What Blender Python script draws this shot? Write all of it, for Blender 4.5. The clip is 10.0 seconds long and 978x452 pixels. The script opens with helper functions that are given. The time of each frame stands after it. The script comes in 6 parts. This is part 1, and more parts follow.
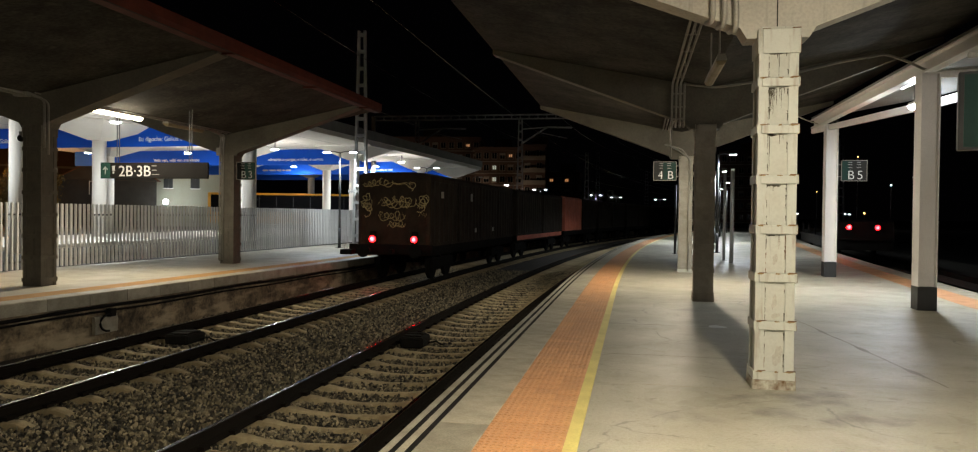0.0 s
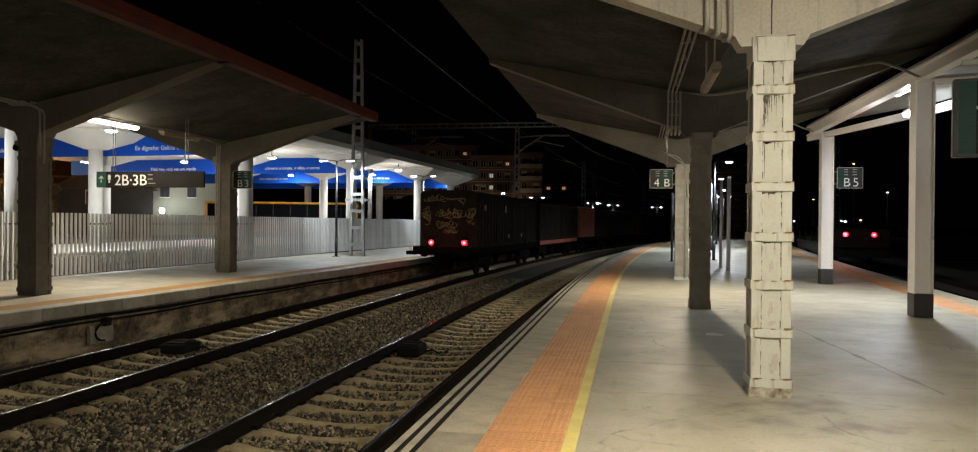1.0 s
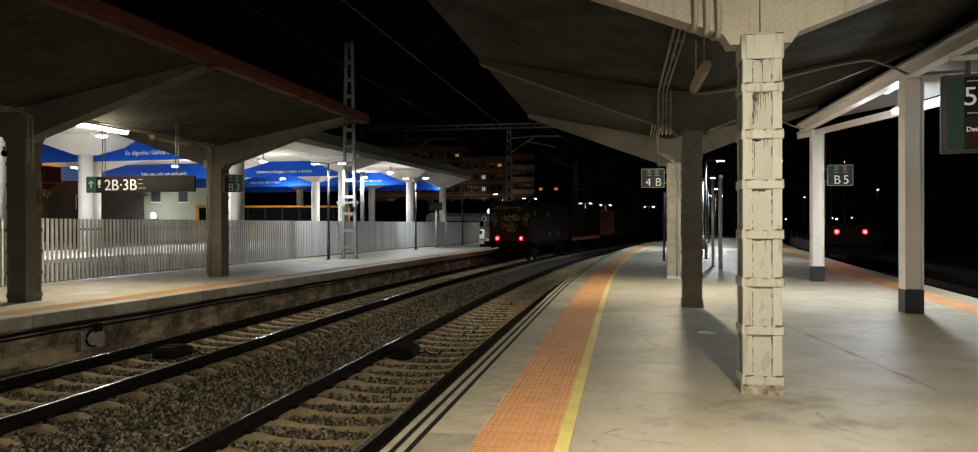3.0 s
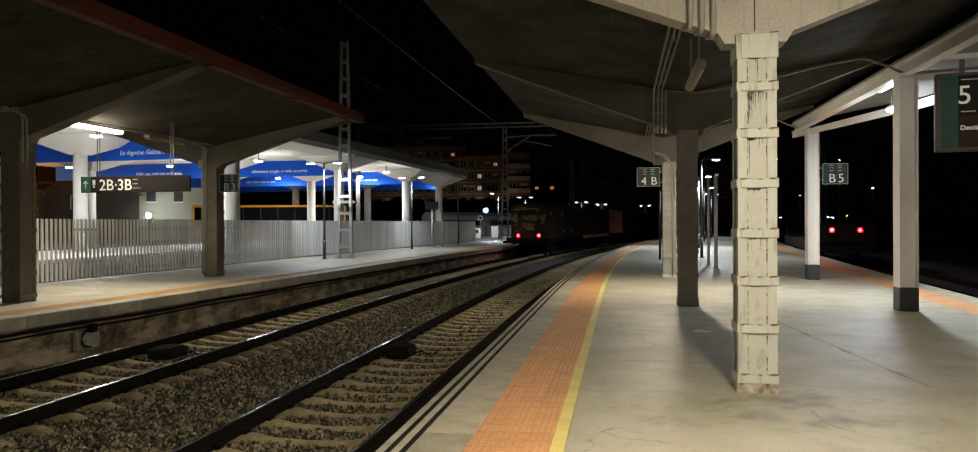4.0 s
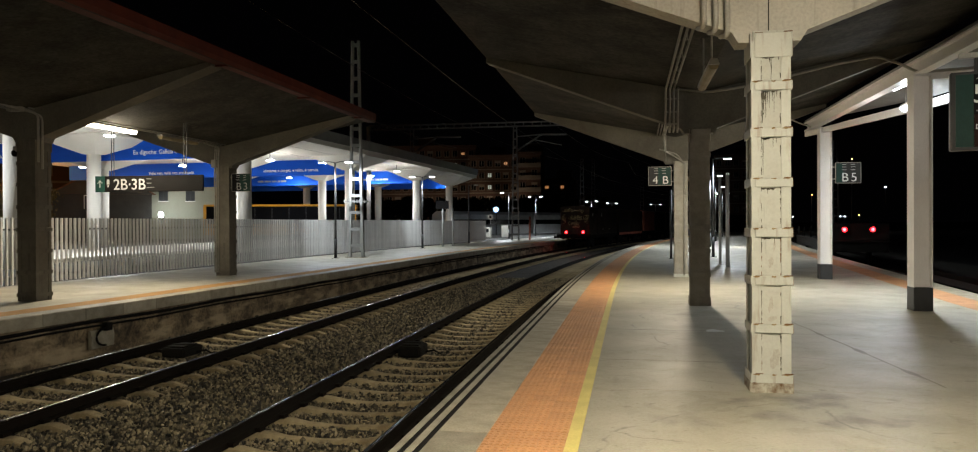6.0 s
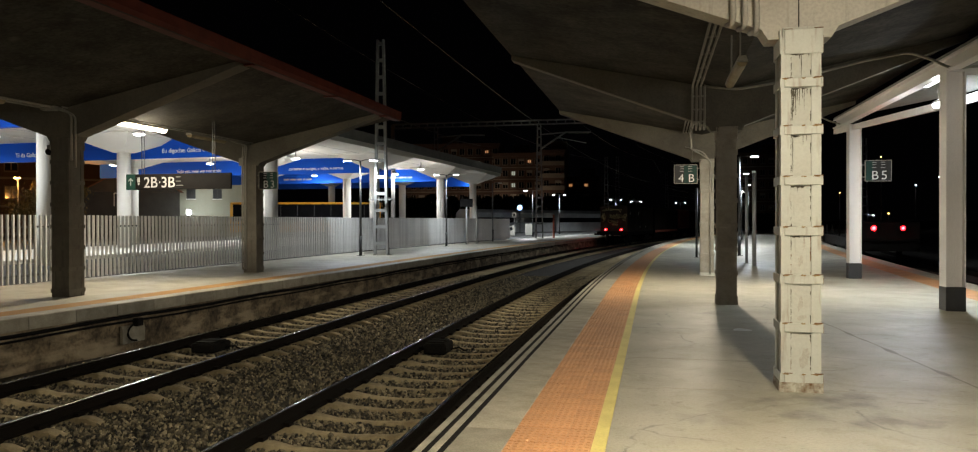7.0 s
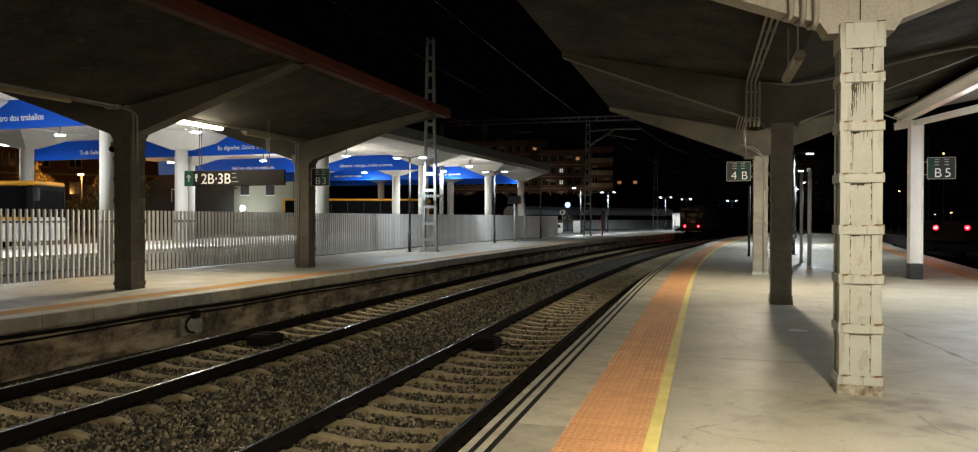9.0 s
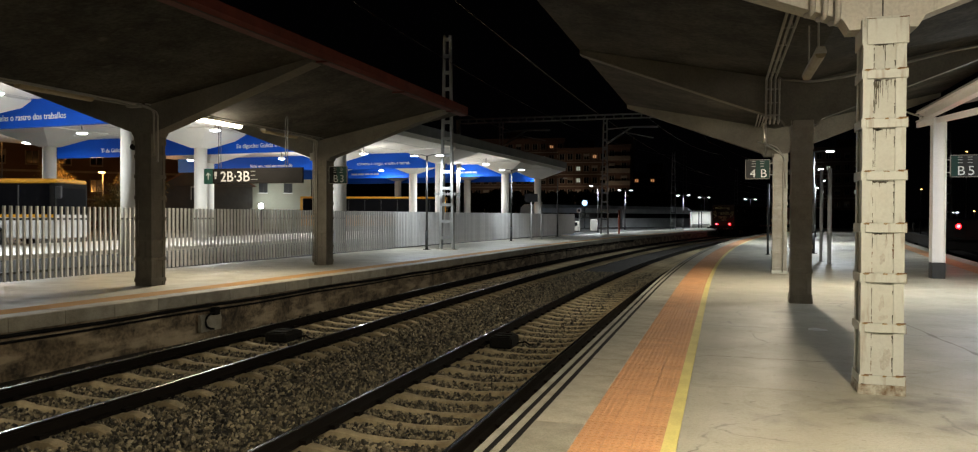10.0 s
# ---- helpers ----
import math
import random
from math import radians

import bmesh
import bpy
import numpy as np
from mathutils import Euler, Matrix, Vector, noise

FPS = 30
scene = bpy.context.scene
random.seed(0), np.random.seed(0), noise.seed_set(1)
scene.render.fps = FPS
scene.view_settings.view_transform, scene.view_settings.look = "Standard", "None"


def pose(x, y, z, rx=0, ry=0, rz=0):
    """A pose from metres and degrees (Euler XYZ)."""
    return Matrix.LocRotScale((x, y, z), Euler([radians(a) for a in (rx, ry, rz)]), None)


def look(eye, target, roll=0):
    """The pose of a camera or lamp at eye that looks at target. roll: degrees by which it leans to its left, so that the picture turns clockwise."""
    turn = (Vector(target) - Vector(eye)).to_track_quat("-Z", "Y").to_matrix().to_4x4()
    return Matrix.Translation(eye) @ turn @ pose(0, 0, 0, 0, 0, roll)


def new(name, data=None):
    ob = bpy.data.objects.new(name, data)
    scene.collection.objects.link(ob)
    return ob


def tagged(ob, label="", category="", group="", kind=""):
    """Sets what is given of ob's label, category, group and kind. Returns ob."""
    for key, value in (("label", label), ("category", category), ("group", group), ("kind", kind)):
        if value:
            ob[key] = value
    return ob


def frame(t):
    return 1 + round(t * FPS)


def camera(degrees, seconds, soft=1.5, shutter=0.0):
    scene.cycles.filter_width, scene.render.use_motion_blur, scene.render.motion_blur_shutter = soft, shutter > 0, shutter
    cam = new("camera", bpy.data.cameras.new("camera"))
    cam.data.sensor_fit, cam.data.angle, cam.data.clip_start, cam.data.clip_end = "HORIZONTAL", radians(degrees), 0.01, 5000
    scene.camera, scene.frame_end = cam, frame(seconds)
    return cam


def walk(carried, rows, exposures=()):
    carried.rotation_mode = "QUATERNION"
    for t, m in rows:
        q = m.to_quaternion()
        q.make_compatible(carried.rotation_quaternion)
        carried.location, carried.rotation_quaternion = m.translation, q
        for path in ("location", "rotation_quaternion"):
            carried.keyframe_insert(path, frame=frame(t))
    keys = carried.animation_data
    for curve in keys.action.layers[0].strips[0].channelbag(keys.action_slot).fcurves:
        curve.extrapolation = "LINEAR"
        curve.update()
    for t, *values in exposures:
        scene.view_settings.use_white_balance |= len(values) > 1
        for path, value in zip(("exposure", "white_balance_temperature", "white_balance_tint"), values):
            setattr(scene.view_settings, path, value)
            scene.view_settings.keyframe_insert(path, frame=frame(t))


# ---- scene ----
cam = camera(65.15, 10.0, soft=1.15)
# seconds, place, yaw, pitch, roll: a hand-held camera that turns slowly
PATH = [
    (0, -0.025, -0.013, 1.608, 10.79, -0.84, -0.67),
    (0.5, -0.022, 0.004, 1.610, 10.57, -0.43, -0.58),
    (1, -0.012, 0.001, 1.608, 10.58, -0.23, -0.52),
    (1.5, -0.013, -0.001, 1.609, 10.48, -0.09, -0.46),
    (2, -0.008, 0.004, 1.601, 10.34, -0.06, -0.21),
    (2.5, -0.002, 0.011, 1.599, 10.16, -0.08, 0.00),
    (4, 0.007, 0.013, 1.602, 9.75, -0.19, 0.25),
    (4.5, 0.008, 0.012, 1.604, 9.54, -0.19, 0.33),
    (5, 0.000, 0.000, 1.600, 9.60, -0.20, 0.30),
    (5.5, -0.009, -0.005, 1.605, 9.93, -0.21, 0.27),
    (7, -0.050, -0.044, 1.602, 12.25, -0.39, 0.14),
    (7.5, -0.064, -0.050, 1.598, 13.36, -0.45, 0.10),
    (8, -0.075, -0.059, 1.596, 14.25, -0.50, 0.05),
    (8.5, -0.079, -0.066, 1.596, 14.97, -0.54, -0.07),
    (9, -0.082, -0.071, 1.599, 15.80, -0.61, -0.15),
    (9.5, -0.083, -0.068, 1.594, 16.50, -0.67, -0.18),
    (10, -0.094, -0.076, 1.594, 17.04, -0.76, -0.23),
]
walk(cam, [(t, pose(x, y, z, 90 + p, r, w)) for t, x, y, z, w, p, r in PATH])

# ---- night world and exposure ----
world = bpy.data.worlds.new("night")
scene.world = world
world.use_nodes = True
bg = world.node_tree.nodes["Background"]
bg.inputs["Color"].default_value = (0.55, 0.5, 0.6, 1)
bg.inputs["Strength"].default_value = 0.00025
scene.view_settings.exposure = 1.5

# warm white of the old tubes, cool white of the lamp posts and bus station
TUBE = (1.0, 0.88, 0.67)
COOL = (0.87, 0.95, 1.0)
NEUTRAL = (1.0, 0.95, 0.86)


def area_lamp(name, m, w, h, power, colour, spread=180):
    d = bpy.data.lights.new(name, "AREA")
    d.shape, d.size, d.size_y, d.energy, d.color = "RECTANGLE", w, h, power, colour
    d.spread = radians(spread)
    ob = new(name, d)
    ob.matrix_world = m
    return ob


def spot_lamp(name, x, y, z, power, colour, radius=0.12):
    d = bpy.data.lights.new(name, "SPOT")
    d.energy, d.color, d.shadow_soft_size, d.spot_size, d.spot_blend = power, colour, radius, radians(158), 0.5
    ob = new(name, d)
    ob.matrix_world = pose(x, y, z)
    return ob


def globe_lamp(name, x, y, z, power, colour, radius=0.25):
    d = bpy.data.lights.new(name, "POINT")
    d.energy, d.color, d.shadow_soft_size = power, colour, radius
    ob = new(name, d)
    ob.matrix_world = pose(x, y, z)
    return ob


# tubes under the near canopy (the one between the second pair of ribs is out)
# The y=-4 tube is unseen behind the camera, added to brighten the near floor.
for tx, ty, tz, power, down in ((1.33, 3.4, 3.66, 130, 85), (1.36, 18.7, 3.86, 58, 75), (1.33, -4.0, 3.66, 135, 80)):
    globe_lamp("tube_light", tx, ty, tz, power, TUBE, 0.12)
    area_lamp("tube_light", pose(tx, ty, tz + 0.03), 0.16, 1.4, down, TUBE)
# tubes under the opposite canopy
# The y=3.0 tube is an unseen addition; only the other one shows.
for ty, power, down in ((16.6, 16, 80), (3.0, 30, 60)):
    globe_lamp("tube_light", -12.4, ty, 3.78, power, TUBE, 0.12)
    area_lamp("tube_light", pose(-12.4, ty, 3.81), 0.16, 1.6, down, TUBE)
# steel canopy tubes; y=1.5 and y=9.5 are unseen, added to brighten the post
area_lamp("tube_light", pose(5.75, 17.4, 3.93), 0.16, 1.4, 105, COOL)
globe_lamp("tube_light", 5.75, 17.4, 3.86, 34, COOL, 0.1)
area_lamp("tube_light", pose(6.1, 1.5, 3.93), 0.16, 1.4, 28, NEUTRAL)
globe_lamp("tube_light", 6.1, 1.5, 3.86, 24, NEUTRAL, 0.1)
globe_lamp("tube_light", 6.1, 9.5, 3.86, 18, NEUTRAL, 0.1)

# ---- plan curve: straight, then a long bend to the right ----
BEND_Y, BEND_R = 16.0, 360.0


def along(s, off, z=0.0):
    """Point at length s and sideways offset off of the tracks' line, and the turn in degrees."""
    if s <= BEND_Y:
        return Vector((off, s, z)), 0.0
    a = (s - BEND_Y) / BEND_R
    return Vector((BEND_R - (BEND_R - off) * math.cos(a), BEND_Y + (BEND_R - off) * math.sin(a), z)), -math.degrees(a)


def shift(y):
    """How far the bend has gone sideways at y."""
    return 0.0 if y <= BEND_Y else BEND_R - math.sqrt(BEND_R ** 2 - (y - BEND_Y) ** 2)


# ---- materials ----
MATS = {}


def material(name, base, rough=0.7, metal=0.0, second=None, scale=4.0, amount=0.5, bump=0.15, fine=60.0, speck=0.25,
             per_piece=0.0, emit=None, strength=0.0, streak=None, streak_amount=0.0, streak_scale=(14, 14, 0.9), streak_cut=0.56, spec=0.5, stretch=(1, 1, 1)):
    if name in MATS:
        return MATS[name]
    m = bpy.data.materials.new(name)
    m.use_nodes = True
    nt = m.node_tree
    n, l = nt.nodes, nt.links
    b = n["Principled BSDF"]
    b.inputs["Roughness"].default_value, b.inputs["Metallic"].default_value = rough, metal
    b.inputs["Specular IOR Level"].default_value = spec
    if emit:
        b.inputs["Emission Color"].default_value = (*emit, 1)
        b.inputs["Emission Strength"].default_value = strength
    tc = n.new("ShaderNodeTexCoord")
    mp = n.new("ShaderNodeMapping")
    mp.inputs["Scale"].default_value = stretch
    l.new(tc.outputs["Object"], mp.inputs["Vector"])
    big = n.new("ShaderNodeTexNoise")
    big.inputs["Scale"].default_value, big.inputs["Detail"].default_value, big.inputs["Roughness"].default_value = scale, 8, 0.65
    l.new(mp.outputs["Vector"], big.inputs["Vector"])
    small = n.new("ShaderNodeTexNoise")
    small.inputs["Scale"].default_value, small.inputs["Detail"].default_value = fine, 4
    l.new(mp.outputs["Vector"], small.inputs["Vector"])
    ramp = n.new("ShaderNodeValToRGB")
    ramp.color_ramp.elements[0].position, ramp.color_ramp.elements[1].position = 0.38, 0.66
    sec = second or tuple(c * 0.6 for c in base)
    mixc = tuple(base[i] * (1 - amount) + sec[i] * amount for i in range(3))
    ramp.color_ramp.elements[0].color, ramp.color_ramp.elements[1].color = (*base, 1), (*mixc, 1)
    l.new(big.outputs["Fac"], ramp.inputs["Fac"])
    col = ramp.outputs["Color"]
    ov = n.new("ShaderNodeMixRGB")
    ov.blend_type = "MULTIPLY"
    ov.inputs["Fac"].default_value = speck
    l.new(col, ov.inputs["Color1"])
    rs = n.new("ShaderNodeValToRGB")
    rs.color_ramp.elements[0].position, rs.color_ramp.elements[1].position = 0.3, 0.6
    rs.color_ramp.elements[0].color = (0.35, 0.35, 0.35, 1)
    l.new(small.outputs["Fac"], rs.inputs["Fac"])
    l.new(rs.outputs["Color"], ov.inputs["Color2"])
    col = ov.outputs["Color"]
    if streak:
        sm = n.new("ShaderNodeMapping")
        sm.inputs["Scale"].default_value = streak_scale
        l.new(tc.outputs["Object"], sm.inputs["Vector"])
        sn = n.new("ShaderNodeTexNoise")
        sn.inputs["Scale"].default_value, sn.inputs["Detail"].default_value = 1.0, 6
        l.new(sm.outputs["Vector"], sn.inputs["Vector"])
        sr = n.new("ShaderNodeValToRGB")
        sr.color_ramp.elements[0].position, sr.color_ramp.elements[1].position = streak_cut, streak_cut + 0.14
        l.new(sn.outputs["Fac"], sr.inputs["Fac"])
        sc = n.new("ShaderNodeMath")
        sc.operation = "MULTIPLY"
        sc.inputs[1].default_value = streak_amount
        l.new(sr.outputs["Color"], sc.inputs[0])
        sx = n.new("ShaderNodeMixRGB")
        l.new(sc.outputs[0], sx.inputs["Fac"])
        l.new(col, sx.inputs["Color1"])
        sx.inputs["Color2"].default_value = (*streak, 1)
        col = sx.outputs["Color"]
    if per_piece:
        oi = n.new("ShaderNodeObjectInfo")
        mr = n.new("ShaderNodeMapRange")
        mr.inputs["To Min"].default_value, mr.inputs["To Max"].default_value = 1 - per_piece, 1.0
        l.new(oi.outputs["Random"], mr.inputs["Value"])
        pm = n.new("ShaderNodeMixRGB")
        pm.blend_type = "MULTIPLY"
        pm.inputs["Fac"].default_value = 1
        l.new(col, pm.inputs["Color1"])
        l.new(mr.outputs["Result"], pm.inputs["Color2"])
        col = pm.outputs["Color"]
    l.new(col, b.inputs["Base Color"])
    if bump:
        bp = n.new("ShaderNodeBump")
        bp.inputs["Strength"].default_value, bp.inputs["Distance"].default_value = bump, 0.02
        ad = n.new("ShaderNodeMath")
        ad.operation = "ADD"
        l.new(big.outputs["Fac"], ad.inputs[0])
        l.new(small.outputs["Fac"], ad.inputs[1])
        l.new(ad.outputs[0], bp.inputs["Height"])
        l.new(bp.outputs["Normal"], b.inputs["Normal"])
        rr = n.new("ShaderNodeMapRange")
        rr.inputs["To Min"].default_value, rr.inputs["To Max"].default_value = max(rough - 0.12, 0.05), min(rough + 0.12, 1)
        l.new(big.outputs["Fac"], rr.inputs["Value"])
        l.new(rr.outputs["Result"], b.inputs["Roughness"])
    MATS[name] = m
    return m


M_FLOOR = material("platform_concrete", (0.43, 0.402, 0.325), 0.52, second=(0.29, 0.27, 0.213), scale=0.5, amount=0.7, bump=0.12, fine=150, speck=0.3, stretch=(1, 0.8, 1))


def weather_floor(m):
    """Scuffs, spills and polished patches on the walked floor."""
    nt = m.node_tree
    n, l = nt.nodes, nt.links
    b = n["Principled BSDF"]
    src = b.inputs["Base Color"].links[0].from_socket
    tc = n.new("ShaderNodeTexCoord")
    for scale, dist, lo, hi, dark, stretch in ((0.7, 1.0, 0.50, 0.70, 0.86, (1, 0.7, 1)), (2.2, 0.8, 0.56, 0.72, 0.84, (0.9, 1.0, 1)), (38.0, 0.3, 0.45, 0.62, 0.86, (1, 1, 1)), (19.0, 0.6, 0.66, 0.69, 0.62, (1, 1, 1)), (7.0, 0.4, 0.66, 0.69, 0.68, (0.55, 0.9, 1)), (1.6, 2.0, 0.585, 0.60, 0.88, (1.0, 1.0, 1))):
        mp = n.new("ShaderNodeMapping")
        mp.inputs["Scale"].default_value = stretch
        l.new(tc.outputs["Object"], mp.inputs["Vector"])
        t = n.new("ShaderNodeTexNoise")
        t.inputs["Scale"].default_value, t.inputs["Detail"].default_value, t.inputs["Distortion"].default_value = scale, 6, dist
        l.new(mp.outputs["Vector"], t.inputs["Vector"])
        r = n.new("ShaderNodeValToRGB")
        r.color_ramp.elements[0].position, r.color_ramp.elements[1].position = lo, hi
        r.color_ramp.elements[0].color, r.color_ramp.elements[1].color = (1, 1, 1, 1), (dark, dark, dark * 0.96, 1)
        l.new(t.outputs["Fac"], r.inputs["Fac"])
        x = n.new("ShaderNodeMixRGB")
        x.blend_type, x.inputs["Fac"].default_value = "MULTIPLY", 0.8
        l.new(src, x.inputs["Color1"])
        l.new(r.outputs["Color"], x.inputs["Color2"])
        src = x.outputs["Color"]
    l.new(src, b.inputs["Base Color"])
    # hairline cracks
    bend = n.new("ShaderNodeTexNoise")
    bend.inputs["Scale"].default_value, bend.inputs["Detail"].default_value = 1.3, 5
    l.new(tc.outputs["Object"], bend.inputs["Vector"])
    warp = n.new("ShaderNodeMixRGB")
    warp.inputs["Fac"].default_value = 0.35
    l.new(tc.outputs["Object"], warp.inputs["Color1"])
    l.new(bend.outputs["Color"], warp.inputs["Color2"])
    vor = n.new("ShaderNodeTexVoronoi")
    vor.feature = "DISTANCE_TO_EDGE"
    vor.inputs["Scale"].default_value = 0.75
    l.new(warp.outputs["Color"], vor.inputs["Vector"])
    thin = n.new("ShaderNodeMapRange")
    thin.inputs["From Min"].default_value, thin.inputs["From Max"].default_value = 0.002, 0.007
    thin.inputs["To Min"].default_value, thin.inputs["To Max"].default_value = 0.55, 1.0
    l.new(vor.outputs["Distance"], thin.inputs["Value"])
    only = n.new("ShaderNodeMapRange")
    only.inputs["From Min"].default_value, only.inputs["From Max"].default_value = 0.50, 0.60
    l.new(bend.outputs["Fac"], only.inputs["Value"])
    crack = n.new("ShaderNodeMixRGB")
    crack.blend_type = "MULTIPLY"
    l.new(only.outputs["Result"], crack.inputs["Fac"])
    l.new(src, crack.inputs["Color1"])
    l.new(thin.outputs["Result"], crack.inputs["Color2"])
    l.new(crack.outputs["Color"], b.inputs["Base Color"])
    # dirt trodden round the column's foot and two old spills
    wob = n.new("ShaderNodeTexNoise")
    wob.inputs["Scale"].default_value, wob.inputs["Detail"].default_value = 3.0, 6
    l.new(tc.outputs["Object"], wob.inputs["Vector"])
    src = b.inputs["Base Color"].links[0].from_socket
    for x, y, r, dark in ((1.45, 7.35, 0.45, 0.48), (1.05, 6.75, 0.35, 0.62), (1.75, 6.6, 0.3, 0.64), (0.4, 6.4, 0.3, 0.72), (0.9, 13.6, 0.35, 0.7)):
        d = n.new("ShaderNodeVectorMath")
        d.operation = "DISTANCE"
        l.new(tc.outputs["Object"], d.inputs[0])
        d.inputs[1].default_value = (x, y, 0)
        ad = n.new("ShaderNodeMath")
        ad.operation = "MULTIPLY_ADD"
        l.new(wob.outputs["Fac"], ad.inputs[0])
        ad.inputs[1].default_value = 1.5
        l.new(d.outputs["Value"], ad.inputs[2])
        rr = n.new("ShaderNodeMapRange")
        rr.inputs["From Min"].default_value, rr.inputs["From Max"].default_value = 0.75, 0.75 + r
        rr.inputs["To Min"].default_value, rr.inputs["To Max"].default_value = dark, 1.0
        l.new(ad.outputs[0], rr.inputs["Value"])
        x2 = n.new("ShaderNodeMixRGB")
        x2.blend_type, x2.inputs["Fac"].default_value = "MULTIPLY", 1.0
        l.new(src, x2.inputs["Color1"])
        l.new(rr.outputs["Result"], x2.inputs["Color2"])
        src = x2.outputs["Color"]
    l.new(src, b.inputs["Base Color"])
    t = n.new("ShaderNodeTexNoise")
    t.inputs["Scale"].default_value, t.inputs["Detail"].default_value = 1.4, 7
    l.new(tc.outputs["Object"], t.inputs["Vector"])
    mr = n.new("ShaderNodeMapRange")
    mr.inputs["From Min"].default_value, mr.inputs["From Max"].default_value = 0.35, 0.65
    mr.inputs["To Min"].default_value, mr.inputs["To Max"].default_value = 0.40, 0.60
    l.new(t.outputs["Fac"], mr.inputs["Value"])
    l.new(mr.outputs["Result"], b.inputs["Roughness"])


weather_floor(M_FLOOR)
M_COPING = material("coping_concrete", (0.49, 0.45, 0.35), 0.6, second=(0.27, 0.24, 0.175), scale=3.2, amount=0.75, bump=0.15, per_piece=0.28, speck=0.4)
M_WALL = material("old_masonry", (0.30, 0.225, 0.135), 0.9, second=(0.055, 0.042, 0.026), scale=2.2, amount=1.0, bump=0.8, fine=17, speck=0.85, streak=(0.50, 0.40, 0.26), streak_amount=0.7, streak_scale=(1.1, 1.1, 3.6), streak_cut=0.50)
M_ORANGE = material("orange_tactile", (0.68, 0.345, 0.15), 0.6, second=(0.42, 0.205, 0.095), scale=2.2, amount=0.8, bump=0.15, per_piece=0.16, speck=0.4, streak=(0.20, 0.12, 0.07), streak_amount=0.45, streak_scale=(3.5, 1.6, 1), streak_cut=0.62)
M_YELLOW = material("yellow_paint", (0.72, 0.62, 0.20), 0.5, second=(0.54, 0.45, 0.16), scale=3, amount=0.7, bump=0.05)
M_DARK = material("dark_rubber", (0.012, 0.011, 0.010), 0.9, spec=0.15, scale=8, bump=0.05)
# Slab concrete toned down so the soffits stay in shade above the tubes.
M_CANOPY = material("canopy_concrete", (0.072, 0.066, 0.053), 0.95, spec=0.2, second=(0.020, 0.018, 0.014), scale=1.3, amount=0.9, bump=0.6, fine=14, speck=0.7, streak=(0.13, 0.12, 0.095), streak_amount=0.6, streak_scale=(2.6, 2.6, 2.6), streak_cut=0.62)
M_RIB = material("painted_rib_concrete", (0.50, 0.48, 0.42), 0.8, second=(0.36, 0.34, 0.29), scale=1.2, amount=0.6, bump=0.15, fine=35, streak=(0.16, 0.14, 0.11), streak_amount=0.35)
# Darker concrete for every rib but the cream one.
M_RIBDARK = material("darker_rib_concrete", (0.16, 0.147, 0.118), 0.85, second=(0.09, 0.082, 0.066), scale=1.0, amount=0.7, bump=0.2, fine=30, speck=0.3)
M_COL = material("cream_painted_column", (0.50, 0.515, 0.46), 0.65, second=(0.46, 0.45, 0.39), scale=6, amount=0.6, bump=0.15, fine=40, speck=0.12, streak=(0.025, 0.02, 0.014), streak_amount=0.4, streak_scale=(30, 30, 1.6), streak_cut=0.63)
M_STEELPLATE = material("cream_painted_steel", (0.51, 0.525, 0.47), 0.5, second=(0.43, 0.43, 0.37), scale=5, amount=0.4, bump=0.06, speck=0.1, streak=(0.20, 0.10, 0.04), streak_amount=0.4, streak_scale=(20, 20, 3))
M_RUST = material("rusty_steel", (0.48, 0.46, 0.38), 0.85, second=(0.13, 0.065, 0.018), scale=10, amount=1.0, bump=0.4)
M_RUSTDARK = material("red_rust", (0.17, 0.085, 0.028), 0.9, second=(0.12, 0.05, 0.02), scale=20, amount=0.8, bump=0.3)
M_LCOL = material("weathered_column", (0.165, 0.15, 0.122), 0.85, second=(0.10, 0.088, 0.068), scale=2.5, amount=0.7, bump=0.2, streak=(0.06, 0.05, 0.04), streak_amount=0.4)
M_RED = material("dark_red_gutter", (0.11, 0.020, 0.010), 0.6, spec=0.2, second=(0.065, 0.013, 0.008), scale=2, amount=0.8, bump=0.1)
M_PIPE = material("grey_conduit", (0.33, 0.315, 0.275), 0.5, second=(0.3, 0.28, 0.24), scale=6, bump=0.05)
M_WHITE = material("white_steel", (0.80, 0.77, 0.74), 0.35, second=(0.72, 0.68, 0.65), scale=3, amount=0.4, bump=0.03)
M_GREYSTEEL = material("dark_grey_steel", (0.026, 0.026, 0.027), 0.5, scale=4, bump=0.04)
M_GALV = material("galvanised_steel", (0.48, 0.48, 0.47), 0.5, 0.15, second=(0.34, 0.34, 0.34), scale=6, bump=0.05, per_piece=0.12)
M_FENCE = material("fence_slat_paint", (0.58, 0.575, 0.56), 0.5, second=(0.46, 0.455, 0.45), scale=3, amount=0.5, bump=0.04, per_piece=0.2)
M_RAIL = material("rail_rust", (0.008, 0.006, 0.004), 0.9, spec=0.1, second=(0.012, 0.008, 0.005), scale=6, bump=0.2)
M_RAILTOP = material("rail_polished", (0.14, 0.13, 0.115), 0.22, 1.0, scale=10, bump=0.02, speck=0.1)
M_SLEEPER = material("sleeper_concrete", (0.52, 0.425, 0.25), 0.85, second=(0.22, 0.16, 0.085), scale=3, amount=0.8, bump=0.3, per_piece=0.3)
